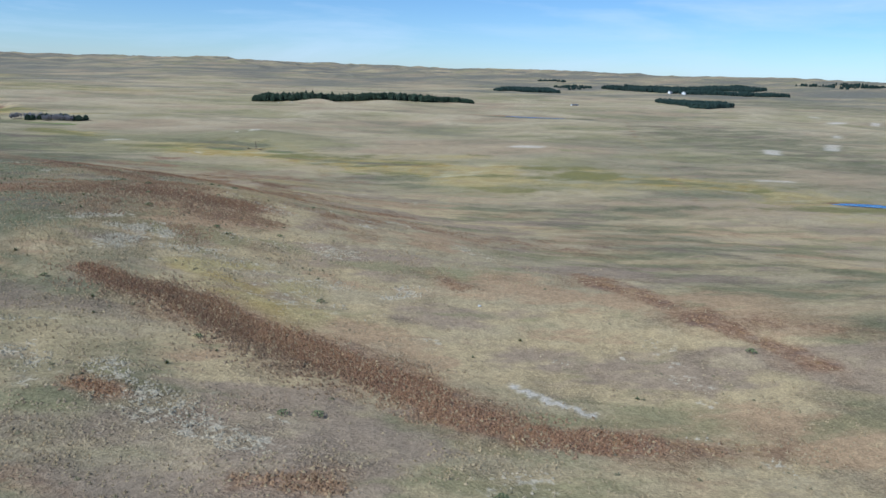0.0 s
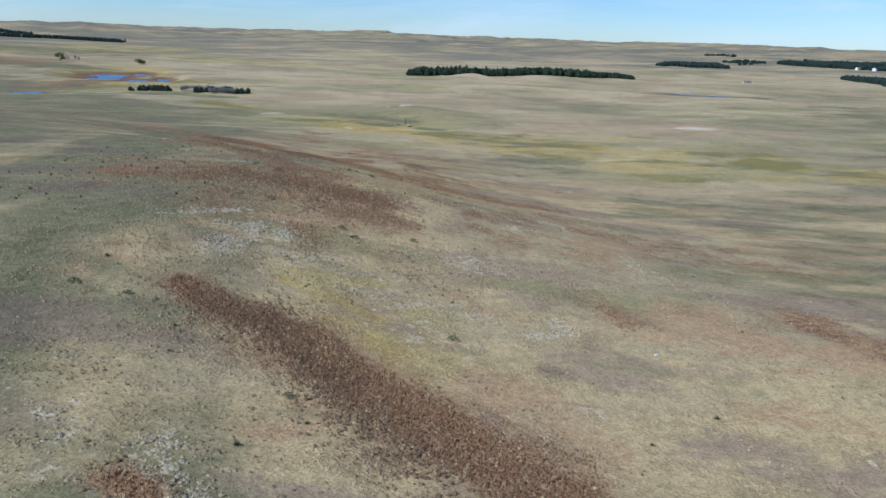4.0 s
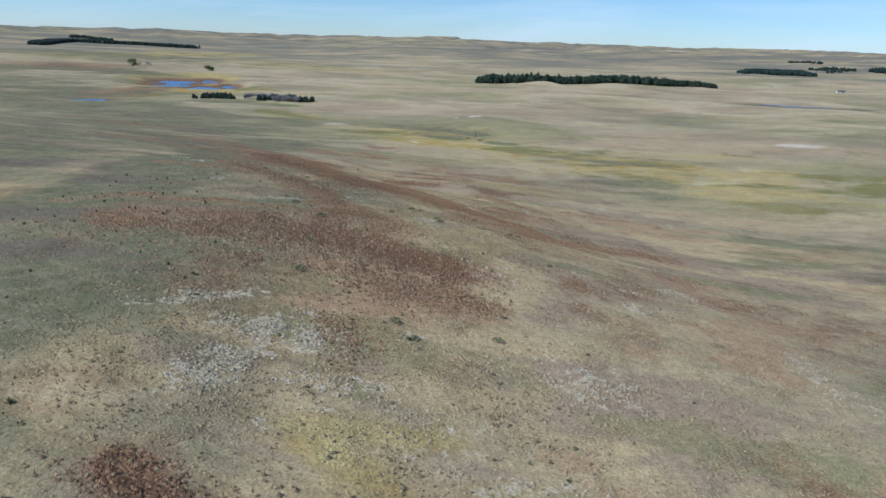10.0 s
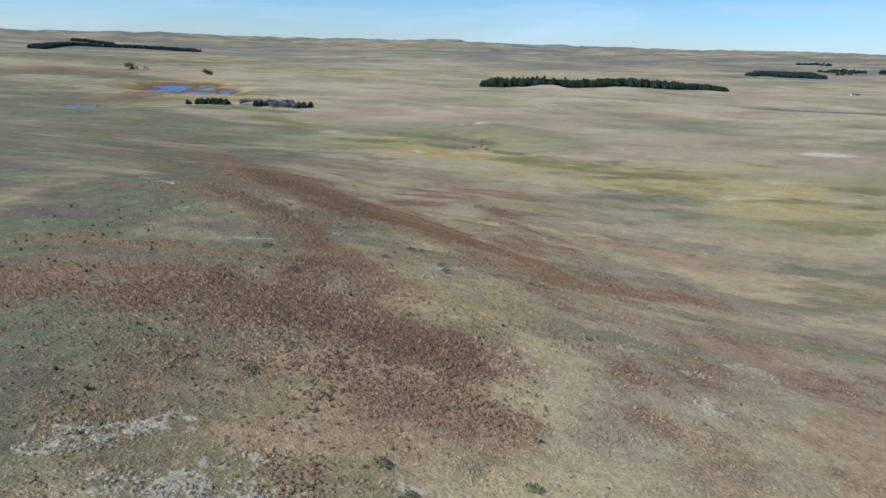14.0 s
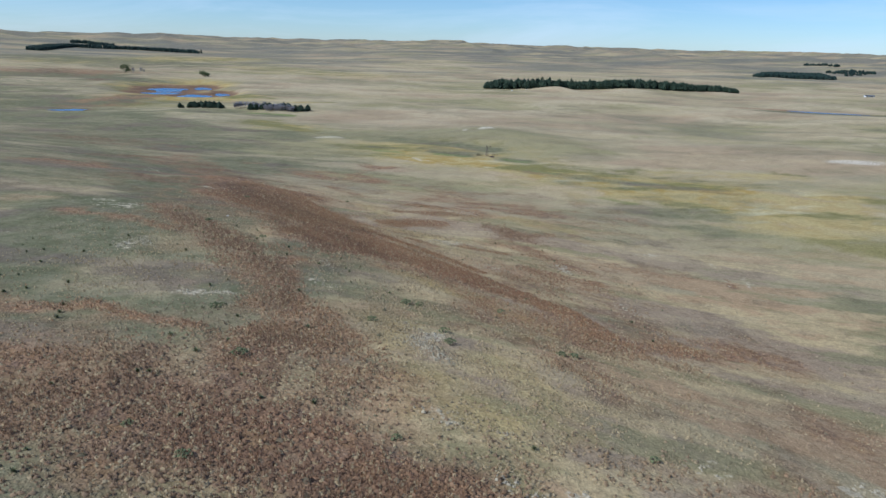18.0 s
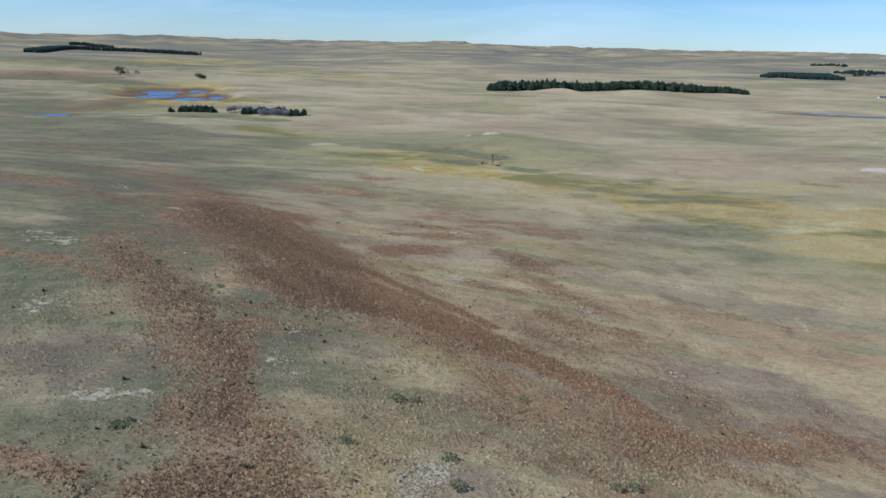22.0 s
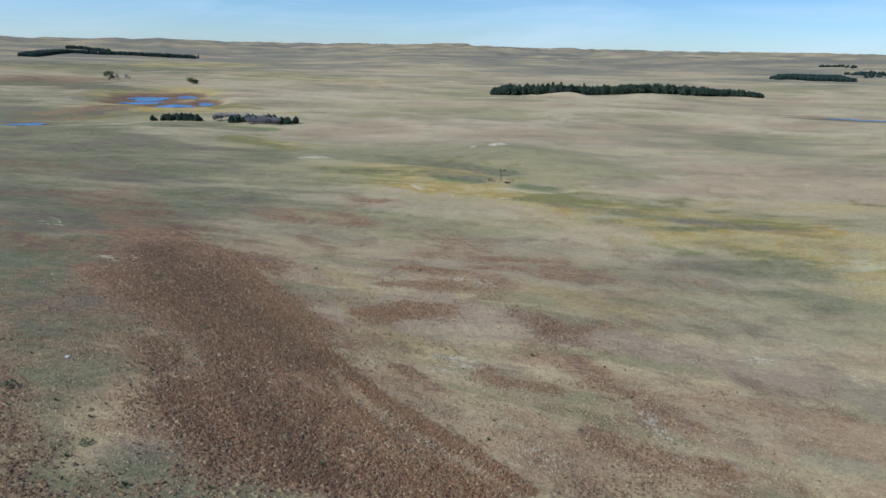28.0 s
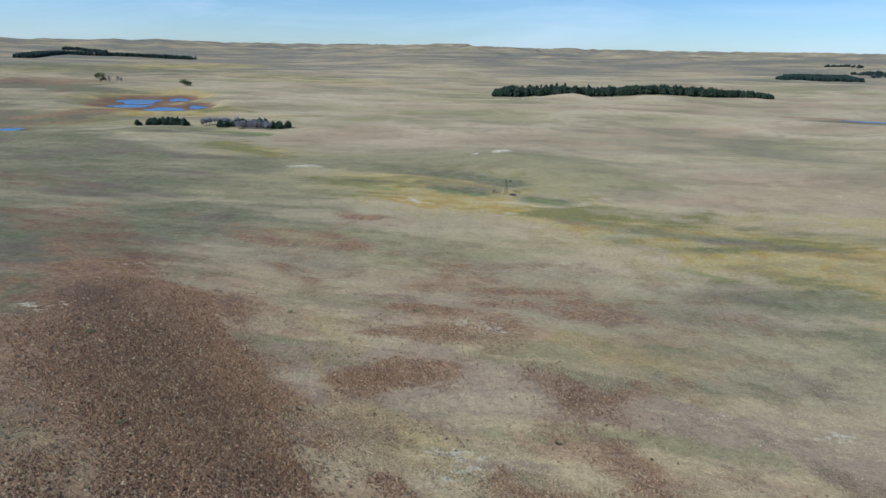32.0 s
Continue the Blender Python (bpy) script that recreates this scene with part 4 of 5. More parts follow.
def box(bm, x, y, z, sx, sy, sz):
    """A box on its base, its middle at x, y."""
    v = [bm.verts.new((x + a * sx / 2, y + b * sy / 2, z + c * sz)) for c in (0, 1) for a, b in ((-1, -1), (1, -1), (1, 1), (-1, 1))]
    for f in ((3, 2, 1, 0), (4, 5, 6, 7), (0, 1, 5, 4), (1, 2, 6, 5), (2, 3, 7, 6), (3, 0, 4, 7)):
        bm.faces.new([v[k] for k in f])


def clump(bm, p, r, rnd, flat=0.75):
    """A ragged bunch of needles or leaves: a jittered eight-sided lump."""
    p = Vector(p)
    ring = [bm.verts.new(p + Vector((r * rnd.uniform(0.6, 1.25) * math.cos(a), r * rnd.uniform(0.6, 1.25) * math.sin(a), r * rnd.uniform(-0.25, 0.15))))
            for a in (k * math.tau / 4 + rnd.uniform(-0.4, 0.4) for k in range(4))]
    top = bm.verts.new(p + Vector((0, 0, r * flat * rnd.uniform(0.8, 1.5))))
    low = bm.verts.new(p - Vector((0, 0, r * flat * rnd.uniform(0.5, 0.9))))
    for k in range(4):
        bm.faces.new((ring[k], ring[(k + 1) % 4], top))
        bm.faces.new((ring[(k + 1) % 4], ring[k], low))


def cedar(seed, h, r, name="cedar_tree"):
    """An eastern red cedar: trunk and a pointed, uneven crown."""
    rnd = random.Random(seed)
    ob = base_of(name)
    bm = bmesh.new()
    rod(bm, (0, 0, -0.4), (rnd.uniform(-0.1, 0.1), 0, h * 0.8), 0.22, 0.05)
    part("trunk", bm, BARK, ob)
    bm = bmesh.new()
    for k in range(64):
        t = (k / 64) ** 0.85
        reach = r * min(1, 0.55 + 1.6 * t) * (1 - t) ** 0.34 * (0.85 + 0.2 * math.sin(5 * t * math.tau + seed))
        a = k * 2.4 + rnd.uniform(-0.3, 0.3)
        q = reach * rnd.uniform(0.55, 1.0)
        clump(bm, (q * math.cos(a), q * math.sin(a), h * (0.06 + 0.86 * t)), r * (0.40 - 0.22 * t) * rnd.uniform(0.8, 1.2), rnd, 0.9)
    clump(bm, (0, 0, h * 0.95), r * 0.15, rnd, 2.0)
    part("crown", bm, CEDAR, ob)
    return tagged(ob, "dark green cedar in a dense shelterbelt", "tree")


def place(models, spots, rnd, label="", group="", low=0.8, high=1.2):
    """Stands copies of the models on the ground at the spots; the models themselves take the first spots."""
    made = []
    for k, (x, y, *size) in enumerate(spots):
        s = rnd.uniform(low, high) * (size[0] if size else 1)
        m = pose(x, y, float(ground_height(x, y)) - 0.05, 0, 0, rnd.uniform(0, 360)) @ Matrix.Scale(s, 4)
        if k < len(models):
            ob = models[k]
            ob.matrix_world = m
        else:
            ob = copy_thing(models[k % len(models)], m)
            ob.scale = (s, s, s)
        made.append(tagged(ob, label, "", group))
    return made


# ---- the long shelterbelt ----
rnd = random.Random(4)
spots = []
for k in range(293):
    u = (k + rnd.uniform(-0.4, 0.4)) / 293
    x = 54 + 433 * u
    front = 1400 + 46 * u + (0 if u < 0.29 else 12 - 14 * max(0, u - 0.75) / 0.25)
    depth = (14 + 30 * min(1, u / 0.06)) if u < 0.29 else 34 - 14 * u
    spots.append((x, front + rnd.uniform(0, depth), min(1, 0.72 + 5 * u, 0.62 + 1.6 * (1 - u))))
place([cedar(k, 11.6 + 1.1 * (k % 3), 6.6) for k in range(6)], spots, rnd, "dark green cedar in a dense shelterbelt", "shelterbelt cedars", 0.84, 1.08)
tall = [(x, y + 8) for x, y in ((118, 1412), (126, 1420), (140, 1418), (150, 1424), (163, 1426), (200, 1432), (232, 1434))]
place([cedar(20 + k, 17.5, 4.2) for k in range(2)], tall, rnd, "tall dark cedar standing above the shelterbelt", "tall cedars", 0.9, 1.1)


def bare_tree(seed, h):
    """A leafless grey tree or thicket stem: trunk, limbs and twigs."""
    rnd = random.Random(seed)
    ob = base_of("bare_tree")
    bm = bmesh.new()
    rod(bm, (0, 0, -0.3), (0.1, 0, h * 0.45), 0.2, 0.1, 5)
    part("trunk", bm, TWIG, ob)
    bm = bmesh.new()
    for k in range(26):
        a, z = rnd.uniform(0, math.tau), h * rnd.uniform(0.12, 0.5)
        out, up = h * rnd.uniform(0.15, 0.36), h * rnd.uniform(0.2, 0.5)
        mid = (out * 0.6 * math.cos(a), out * 0.6 * math.sin(a), z + up * 0.5)
        rod(bm, (0, 0, z), mid, 0.16, 0.12, 3)
        for j in range(5):
            b = a + rnd.uniform(-0.9, 0.9)
            rod(bm, mid, (out * math.cos(b), out * math.sin(b), z + up * rnd.uniform(0.7, 1.1)), 0.12, 0.05, 3)
    part("branchwork", bm, TWIG, ob)
    return ob


def leafy_tree(seed, h, r):
    """A broad cottonwood: trunk, limbs and a loose crown with gaps."""
    rnd = random.Random(seed)
    ob = base_of("cottonwood_tree")
    bm = bmesh.new()
    rod(bm, (0, 0, -0.4), (0.2, 0, h * 0.3), 0.5, 0.3, 7)
    part("trunk", bm, BARK, ob)
    bm, leaves = bmesh.new(), bmesh.new()
    for k in range(9):
        a, up = k * 2.4, h * rnd.uniform(0.25, 0.85)
        tip = (r * rnd.uniform(0.4, 0.75) * math.cos(a), r * rnd.uniform(0.4, 0.75) * math.sin(a), up)
        rod(bm, (0.1, 0, h * rnd.uniform(0.12, 0.24)), tip, 0.2, 0.06, 4)
        for j in range(44):
            d = Vector((rnd.gauss(0, 1), rnd.gauss(0, 1), rnd.gauss(0, 0.7))) * r * 0.24
            clump(leaves, Vector(tip) + d, r * rnd.uniform(0.06, 0.13), rnd)
    part("branchwork", bm, BARK, ob)
    part("crown", leaves, LEAF, ob)
    return ob


# ---- the small grove by the ponds ----
rnd = random.Random(9)
west = [(-268 + 36 * rnd.random(), 909 + 12 * rnd.random()) for k in range(58)]
east = [(-204 + 58 * rnd.random(), 904 + 18 * rnd.random()) for k in range(64)]
place([cedar(40 + k, 5.6, 3.0, "juniper_bush") for k in range(4)], west + east + [(-277, 911), (-273, 909), (-148, 912)], rnd,
      "dark bushy juniper in a small grove by the ponds", "grove junipers", 0.55, 1.15)
for ob in bpy.data.objects:
    if ob.name.startswith("juniper_bush"):
        tagged(ob, category="bush")
grey = [(-221 + 28 * rnd.random(), 910 + 14 * rnd.random()) for k in range(30)] + [(-188 + 30 * rnd.random(), 892 + 10 * rnd.random()) for k in range(36)]
place([bare_tree(60 + k, 8.5) for k in range(3)], grey, rnd, "leafless grey tree at the edge of the grove", "bare grove trees", 0.6, 1.0)
for ob in bpy.data.objects:
    if ob.name.startswith("bare_tree"):
        tagged(ob, category="tree")
big = leafy_tree(71, 19, 9.0)
big.matrix_world = pose(-597, 1524, float(ground_height(-597, 1524)), 0, 0, 40)
tagged(big, "large olive-green cottonwood alone on the meadow", "tree")
round_tree = leafy_tree(73, 10, 9.0)
round_tree.matrix_world = pose(-433, 1466, float(ground_height(-433, 1466)), 0, 0, 10)
tagged(round_tree, "low rounded olive-brown cottonwood beyond the ponds", "tree")
place([bare_tree(75 + k, 14) for k in range(2)], [(-588, 1538), (-578, 1546), (-570, 1540)], rnd,
      "leafless grey tree beside the large cottonwood", "bare meadow trees", 0.7, 1.0)
for ob in bpy.data.objects:
    if ob.name.startswith("bare_tree"):
        tagged(ob, category="tree")


# ---- far woods: past counting ----
def far_wood(name, label, lines, count, h, seed):
    """Many small pointed trees along lines x0, y0, x1, y1, half-width, as one mesh."""
    g = np.random.default_rng(seed)
    w = np.array([math.hypot(r[2] - r[0], r[3] - r[1]) * r[4] + 1 for r in lines])
    verts, faces = [], []
    for k in g.choice(len(lines), count, p=w / w.sum()):
        x0, y0, x1, y1, half = lines[k]
        t, s = g.random(), g.uniform(-1, 1) * half
        n = math.hypot(x1 - x0, y1 - y0)
        x, y = x0 + (x1 - x0) * t - s * (y1 - y0) / n, y0 + (y1 - y0) * t + s * (x1 - x0) / n
        z, r, top = float(ground_height(x, y)), g.uniform(2.8, 5.2), h * g.uniform(0.65, 1.1)
        i = len(verts)
        for ring, rad, up in ((0, 0.9, -0.3), (1, 1.05, 0.3), (2, 0.85, 0.76)):
            for j in range(6):
                a, q = j * math.tau / 6 + 0.5 * ring, r * rad * g.uniform(0.75, 1.25)
                verts.append((x + q * math.cos(a), y + q * math.sin(a), z + top * up * g.uniform(0.9, 1.1)))
        verts.append((x, y, z + top))
        for ring in range(2):
            for j in range(6):
                a, b = i + 6 * ring + j, i + 6 * ring + (j + 1) % 6
                faces.append((a, b, b + 6, a + 6))
        faces += [(i + 12 + j, i + 12 + (j + 1) % 6, i + 18) for j in range(6)]
    me = bpy.data.meshes.new(name)
    me.from_pydata(verts, [], faces)
    me.materials.append(FAR_CEDAR)
    return tagged(new(name, me), label, "woodland", kind="stuff")


far_wood("far_shelterbelt", "long dark cedar shelterbelt under the far hills",
         [(-1521, 2900, -1560, 3056, 30), (-1560, 3056, -1580, 3183, 30), (-1580, 3183, -1569, 3268, 30),
          (-1569, 3268, -1467, 3241, 16), (-1467, 3241, -1247, 3248, 16), (-1247, 3248, -1023, 3205, 16), (-1749, 3625, -1661, 3614, 10), (-1661, 3614, -1506, 3522, 10)], 1300, 15, 1)
far_wood("far_cedar_wood", "dark cedar wood at the foot of the far hills",
         [(852, 2301, 954, 2310, 22), (954, 2310, 1084, 2351, 22), (919, 2410, 1014, 2431, 30), (1014, 2431, 1102, 2437, 30)], 1000, 11, 2)
far_wood("scattered_hill_cedars", "scattered dark cedars on the far hillside",
         [(1239, 2616, 1261, 2516, 60), (1297, 2991, 1356, 2865, 25)], 110, 9, 3)
far_wood("farmstead_wood", "broad dark cedar wood round a far farmstead",
         [(1364, 2548, 1457, 2455, 35), (1457, 2455, 1538, 2327, 35), (1538, 2327, 1670, 2284, 35), (1670, 2284, 1889, 2206, 35),
          (1439, 2506, 1623, 2457, 60), (1623, 2457, 1890, 2538, 60), (1890, 2538, 1918, 2391, 60)], 3000, 13, 4)
far_wood("near_farm_wood", "dark cedar wood in front of the farmstead",
         [(1110, 1746, 1085, 1601, 20), (1085, 1601, 980, 1393, 20), (980, 1393, 1188, 1589, 20), (1121, 1703, 1132, 1611, 35), (1132, 1611, 1214, 1657, 35)], 900, 11, 5)
far_wood("ridge_wood", "dark wood along the far ridge", [(2400, 2720, 3300, 2500, 60)], 420, 15, 6)

# ---- ponds ----
def pond(row, level):
    cx, cy, a, b, turn = row
    rnd = random.Random(int(cx))
    bm = bmesh.new()
    c, s = math.cos(radians(turn)), math.sin(radians(turn))
    ring = []
    for k in range(44):
        t = k * math.tau / 44
        q = 0.98 + 0.16 * math.sin(3 * t + cx) + 0.10 * math.sin(5 * t + cy) + rnd.uniform(-0.05, 0.05)
        u, v = a * q * math.cos(t), b * q * math.sin(t)
        ring.append(bm.verts.new((cx + u * c - v * s, cy + u * s + v * c, level)))
    bm.faces.new(ring)
    ob = part("pond_water", bm, WATER)
    return tagged(ob, "blue open water of a shallow prairie pond", "water", kind="structure")


for row, level in zip(PONDS, POND_LEVEL):
    pond(row, level)


# ---- the water windmill in the wet meadow ----
def windmill(x, y):
    ob = base_of("water_windmill", x, y, float(ground_height(x, y)), 8)
    h, foot, head = 6.4, 0.95, 0.16
    at = lambda k, z: Vector(((1, 1, -1, -1)[k] * (foot + (head - foot) * z / h), (1, -1, -1, 1)[k] * (foot + (head - foot) * z / h), z))
    for k in range(4):
        bm = bmesh.new()
        rod(bm, at(k, -0.3), at(k, h), 0.07, 0.055)
        part("leg", bm, STEEL, ob)
    for z in (1.4, 2.9, 4.3, 5.5):
        for k in range(4):
            bm = bmesh.new()
            rod(bm, at(k, z), at((k + 1) % 4, z), 0.035, 0.035, 4)
            part("girt", bm, STEEL, ob)
    for z0, z1 in ((0.0, 1.4), (1.4, 2.9), (2.9, 4.3), (4.3, 5.5)):
        for k in range(4):
            bm = bmesh.new()
            rod(bm, at(k, z0), at((k + 1) % 4, z1), 0.02, 0.02, 3)
            part("brace", bm, STEEL, ob)
    bm = bmesh.new()
    rod(bm, (0, 0, -0.2), (0, 0, h + 0.3), 0.04, 0.04)
    part("pump_rod", bm, STEEL, ob)
    bm = bmesh.new()
    rod(bm, (-0.45, 0, h + 0.35), (0.3, 0, h + 0.35), 0.14, 0.12, 8)
    part("gearbox", bm, STEEL, ob)
    bm = bmesh.new()
    rod(bm, (0.3, 0, h + 0.35), (1.7, 0, h + 0.4), 0.03, 0.03, 4)
    part("tail_boom", bm, STEEL, ob)
    bm = bmesh.new()
    box(bm, 2.0, 0, h + 0.0, 0.9, 0.03, 0.75)
    part("tail_vane", bm, STEEL, ob)
    wheel = base_of("wheel", -0.5, 0, h + 0.35)
    wheel.parent = ob
    wheel.matrix_parent_inverse = Matrix.Identity(4)
    bm = bmesh.new()
    rod(bm, (-0.08, 0, 0), (0.08, 0, 0), 0.12, 0.12, 8)
    part("hub", bm, STEEL, wheel)
    for k in range(14):
        a = k * math.tau / 14
        bm = bmesh.new()
        vs = []
        for r, wd in ((0.35, 0.06), (1.0, 0.16)):
            for s in (-1, 1):
                vs.append(bm.verts.new((0.06 * s, r * math.cos(a) - s * wd * math.sin(a), r * math.sin(a) + s * wd * math.cos(a))))
        f = bm.faces.new((vs[0], vs[1], vs[3], vs[2]))
        bmesh.ops.solidify(bm, geom=[f], thickness=0.012)
        part("blade", bm, STEEL, wheel)
    return tagged(ob, "small steel water windmill standing in the wet meadow", "windmill")


windmill(25.5, 641)


def stock_tank(x, y):
    bm = bmesh.new()
    n, r, t, h = 28, 1.6, 0.06, 0.62
    rings = [[bm.verts.new((q * math.cos(k * math.tau / n), q * math.sin(k * math.tau / n), z)) for k in range(n)]
             for q, z in ((r, -0.1), (r, h), (r - t, h), (r - t, 0.1))]
    for a, b in zip(rings, rings[1:]):
        for k in range(n):
            bm.faces.new((a[k], a[(k + 1) % n], b[(k + 1) % n], b[k]))
    ob = base_of("stock_tank", x, y, float(ground_height(x, y)))
    part("wall", bm, STEEL, ob)
    bm = bmesh.new()
    bm.faces.new([bm.verts.new(((r - t) * math.cos(k * math.tau / n), (r - t) * math.sin(k * math.tau / n), 0.2)) for k in range(n)])
    part("water", bm, WATER, ob)
    return tagged(ob, "round steel stock tank beside the windmill", "water tank")


stock_tank(28.6, 637.5)


def fence_panel(x, y, turn):
    ob = base_of("fence_panel", x, y, float(ground_height(x, y)), turn)
    for k in range(3):
        bm = bmesh.new()
        rod(bm, (2.0 * k - 2.0, 0, -0.3), (2.0 * k - 2.0, 0, 1.4), 0.09, 0.08)
        part("post", bm, BARK, ob)
    for z in (0.5, 0.85, 1.2):
        bm = bmesh.new()
        rod(bm, (-2.1, 0.1, z), (2.1, 0.1, z), 0.05, 0.05, 4)
        part("rail", bm, BARK, ob)
    return tagged(ob, "weathered wooden fence panel by the windmill", "fence", "windmill fence panels")


for x, y, turn in ((20.8, 640.5, 12), (31.0, 644, -25), (19.5, 645, 70)):
    fence_panel(x, y, turn)


# ---- farmstead ----
def farm_building(name, x, y, turn, sx, sy, eave, ridge, label, category):
    ob = base_of(name, x, y, float(ground_height(x, y)), turn)
    bm = bmesh.new()
    hx, hy = sx / 2, sy / 2
    low = [bm.verts.new(p) for p in ((-hx, -hy, -0.8), (hx, -hy, -0.8), (hx, hy, -0.8), (-hx, hy, -0.8))]
    top = [bm.verts.new(p) for p in ((-hx, -hy, eave), (hx, -hy, eave), (hx, hy, eave), (-hx, hy, eave))]
    ga, gb = bm.verts.new((-hx, 0, ridge)), bm.verts.new((hx, 0, ridge))
    for f in ((low[0], low[1], top[1], top[0]), (low[2], low[3], top[3], top[2]), (low[1], low[2], top[2], gb, top[1]), (low[3], low[0], top[0], ga, top[3])):
        bm.faces.new(f)
    part("wall", bm, WHITE_BOARD, ob)
    bm = bmesh.new()
    ex, ey, drop = hx + 0.5, hy + 0.6, (ridge - eave) * 0.6 / hy
    for s in (-1, 1):
        f = bm.faces.new([bm.verts.new(p) for p in ((-ex, s * ey, eave - drop), (ex, s * ey, eave - drop), (ex, 0, ridge + 0.02), (-ex, 0, ridge + 0.02))])
        bmesh.ops.solidify(bm, geom=[f], thickness=0.15)
    part("roof", bm, GREY_ROOF, ob)
    bm = bmesh.new()
    box(bm, sx * 0.15, -hy - 0.03, 0, min(3.2, sx * 0.3), 0.08, min(3.0, eave * 0.8))
    part("door", bm, DARK_DOOR, ob)
    for k in (-0.3, -0.12):
        bm = bmesh.new()
        box(bm, sx * k, -hy - 0.03, eave * 0.4, 1.1, 0.08, 1.2)
        part("window", bm, DARK_DOOR, ob)
    return tagged(ob, label, category)


farm_building("farm_house", 1500, 2316, 20, 16, 10, 5.5, 9, "white boarded farmhouse with a grey roof among cedars", "house")
farm_building("farm_barn", 1542, 2292, 30, 22, 12, 6, 10, "white boarded barn with a grey roof", "barn")
farm_building("farm_shed", 1590, 2318, 10, 18, 9, 4.5, 7, "long white boarded farm shed with a grey roof", "shed")
farm_building("hay_shed", 722, 1470, -5, 15, 7, 3.0, 4.6, "low grey-roofed hay shed on the far meadow", "shed")


def stone(x, y, s, seed):
    rnd = random.Random(seed)
    bm = bmesh.new()
    bmesh.ops.create_icosphere(bm, subdivisions=2, radius=s)
    for v in bm.verts:
        v.co *= rnd.uniform(0.85, 1.15)
        v.co.z *= 0.6
    ob = part("pale_stone", bm, STONE)
    ob.location = (x, y, float(ground_height(x, y)) + s * 0.15)
    return tagged(ob, "pale weathered stone lying in the grass", "stone", "pale stones")


for k, (x, y) in enumerate(((120, 1385), (96, 1380), (-54, 330), (46, 128))):
    stone(x, y, 1.3 if y > 1000 else 0.35, k)

# ---- yuccas and small shrubs on the ridge ----
def yucca(seed):
    """A rosette of stiff narrow blades, one mesh."""
    rnd = random.Random(seed)
    bm = bmesh.new()
    for k in range(46):
        a, up = k * 2.4, rnd.uniform(0.15, 1.35)
        d = Vector((math.cos(a) * math.cos(up), math.sin(a) * math.cos(up), math.sin(up)))
        side = Vector((-math.sin(a), math.cos(a), 0)) * 0.045
        n = rnd.uniform(0.45, 0.75)
        f = [bm.verts.new(p) for p in (-side + d * 0.05, side + d * 0.05, side * 1.3 + d * n * 0.5, d * n, -side * 1.3 + d * n * 0.5)]
        bm.faces.new(f)
    return tagged(part("yucca_plant", bm, YUCCA), "small grey-green yucca in the dry grass", "plant")


def sage(seed):
    """A low leafy shrub: short stems under many small leaf clumps."""
    rnd = random.Random(seed)
    ob = base_of("sage_shrub")
    bm = bmesh.new()
    for k in range(7):
        a = k * 0.9
        rod(bm, (0, 0, -0.1), (0.35 * math.cos(a), 0.35 * math.sin(a), 0.4), 0.03, 0.015, 3)
    part("stem_tuft", bm, BARK, ob)
    bm = bmesh.new()
    for k in range(60):
        a, q = rnd.uniform(0, math.tau), 0.72 * rnd.random() ** 0.5
        clump(bm, (q * math.cos(a), q * math.sin(a), 0.18 + 0.42 * (1 - (q / 0.8) ** 2) * rnd.uniform(0.5, 1.1)), rnd.uniform(0.07, 0.15), rnd)
    part("foliage", bm, SAGE, ob)
    return tagged(ob, "low olive-green shrub in the dry grass", "shrub")


rnd = random.Random(17)
SHRUBS_A = [
    (-2.1, 263.8), (-4.4, 262.8), (2.2, 248.0), (-8.4, 248.6), (-30.0, 247.8), (3.0, 241.7), (19.5, 249.2), (-54.6, 317.3),
    (-19.0, 201.8), (-1.9, 209.6), (-30.6, 246.4), (21.7, 250.5), (-21.3, 226.0), (12.1, 273.2), (-2.4, 174.1), (0.7, 170.5),
    (12.0, 175.3), (24.5, 216.0), (-17.6, 186.5), (-25.7, 206.5), (-9.5, 446.4), (-44.2, 358.3), (-38.1, 432.7), (-67.8, 397.5),
    (-38.5, 304.2), (9.1, 77.3), (5.3, 77.5), (-4.4, 103.7), (15.8, 128.3), (-28.3, 126.9), (83.1, 96.7), (24.1, 58.2), (-36, 129),
]
place([sage(k) for k in range(4)], SHRUBS_A, rnd, "low olive-green shrub in the dry grass", "ridge shrubs", 0.8, 1.35)
scatter = []
for k in range(150):
    x, y = rnd.uniform(-85, -14), rnd.uniform(135, 330)
    if x < -30 + 0.1 * (y - 150) or rnd.random() < 0.25:
        scatter.append((x, y))
scatter += [(rnd.uniform(-40, 60), rnd.uniform(80, 400)) for k in range(45)]
place([yucca(k) for k in range(5)], scatter, rnd, "small grey-green yucca in the dry grass", "ridge yuccas", 0.5, 1.0)
for ob in bpy.data.objects:
    if ob.name.startswith("yucca"):
        tagged(ob, category="plant")


# ---- tussocks past counting: a small shaggy mound with a few blades standing out of it ----
def mix(a, b, f):
    return a + (b - a) * np.clip(f, 0, 1)[:, None]


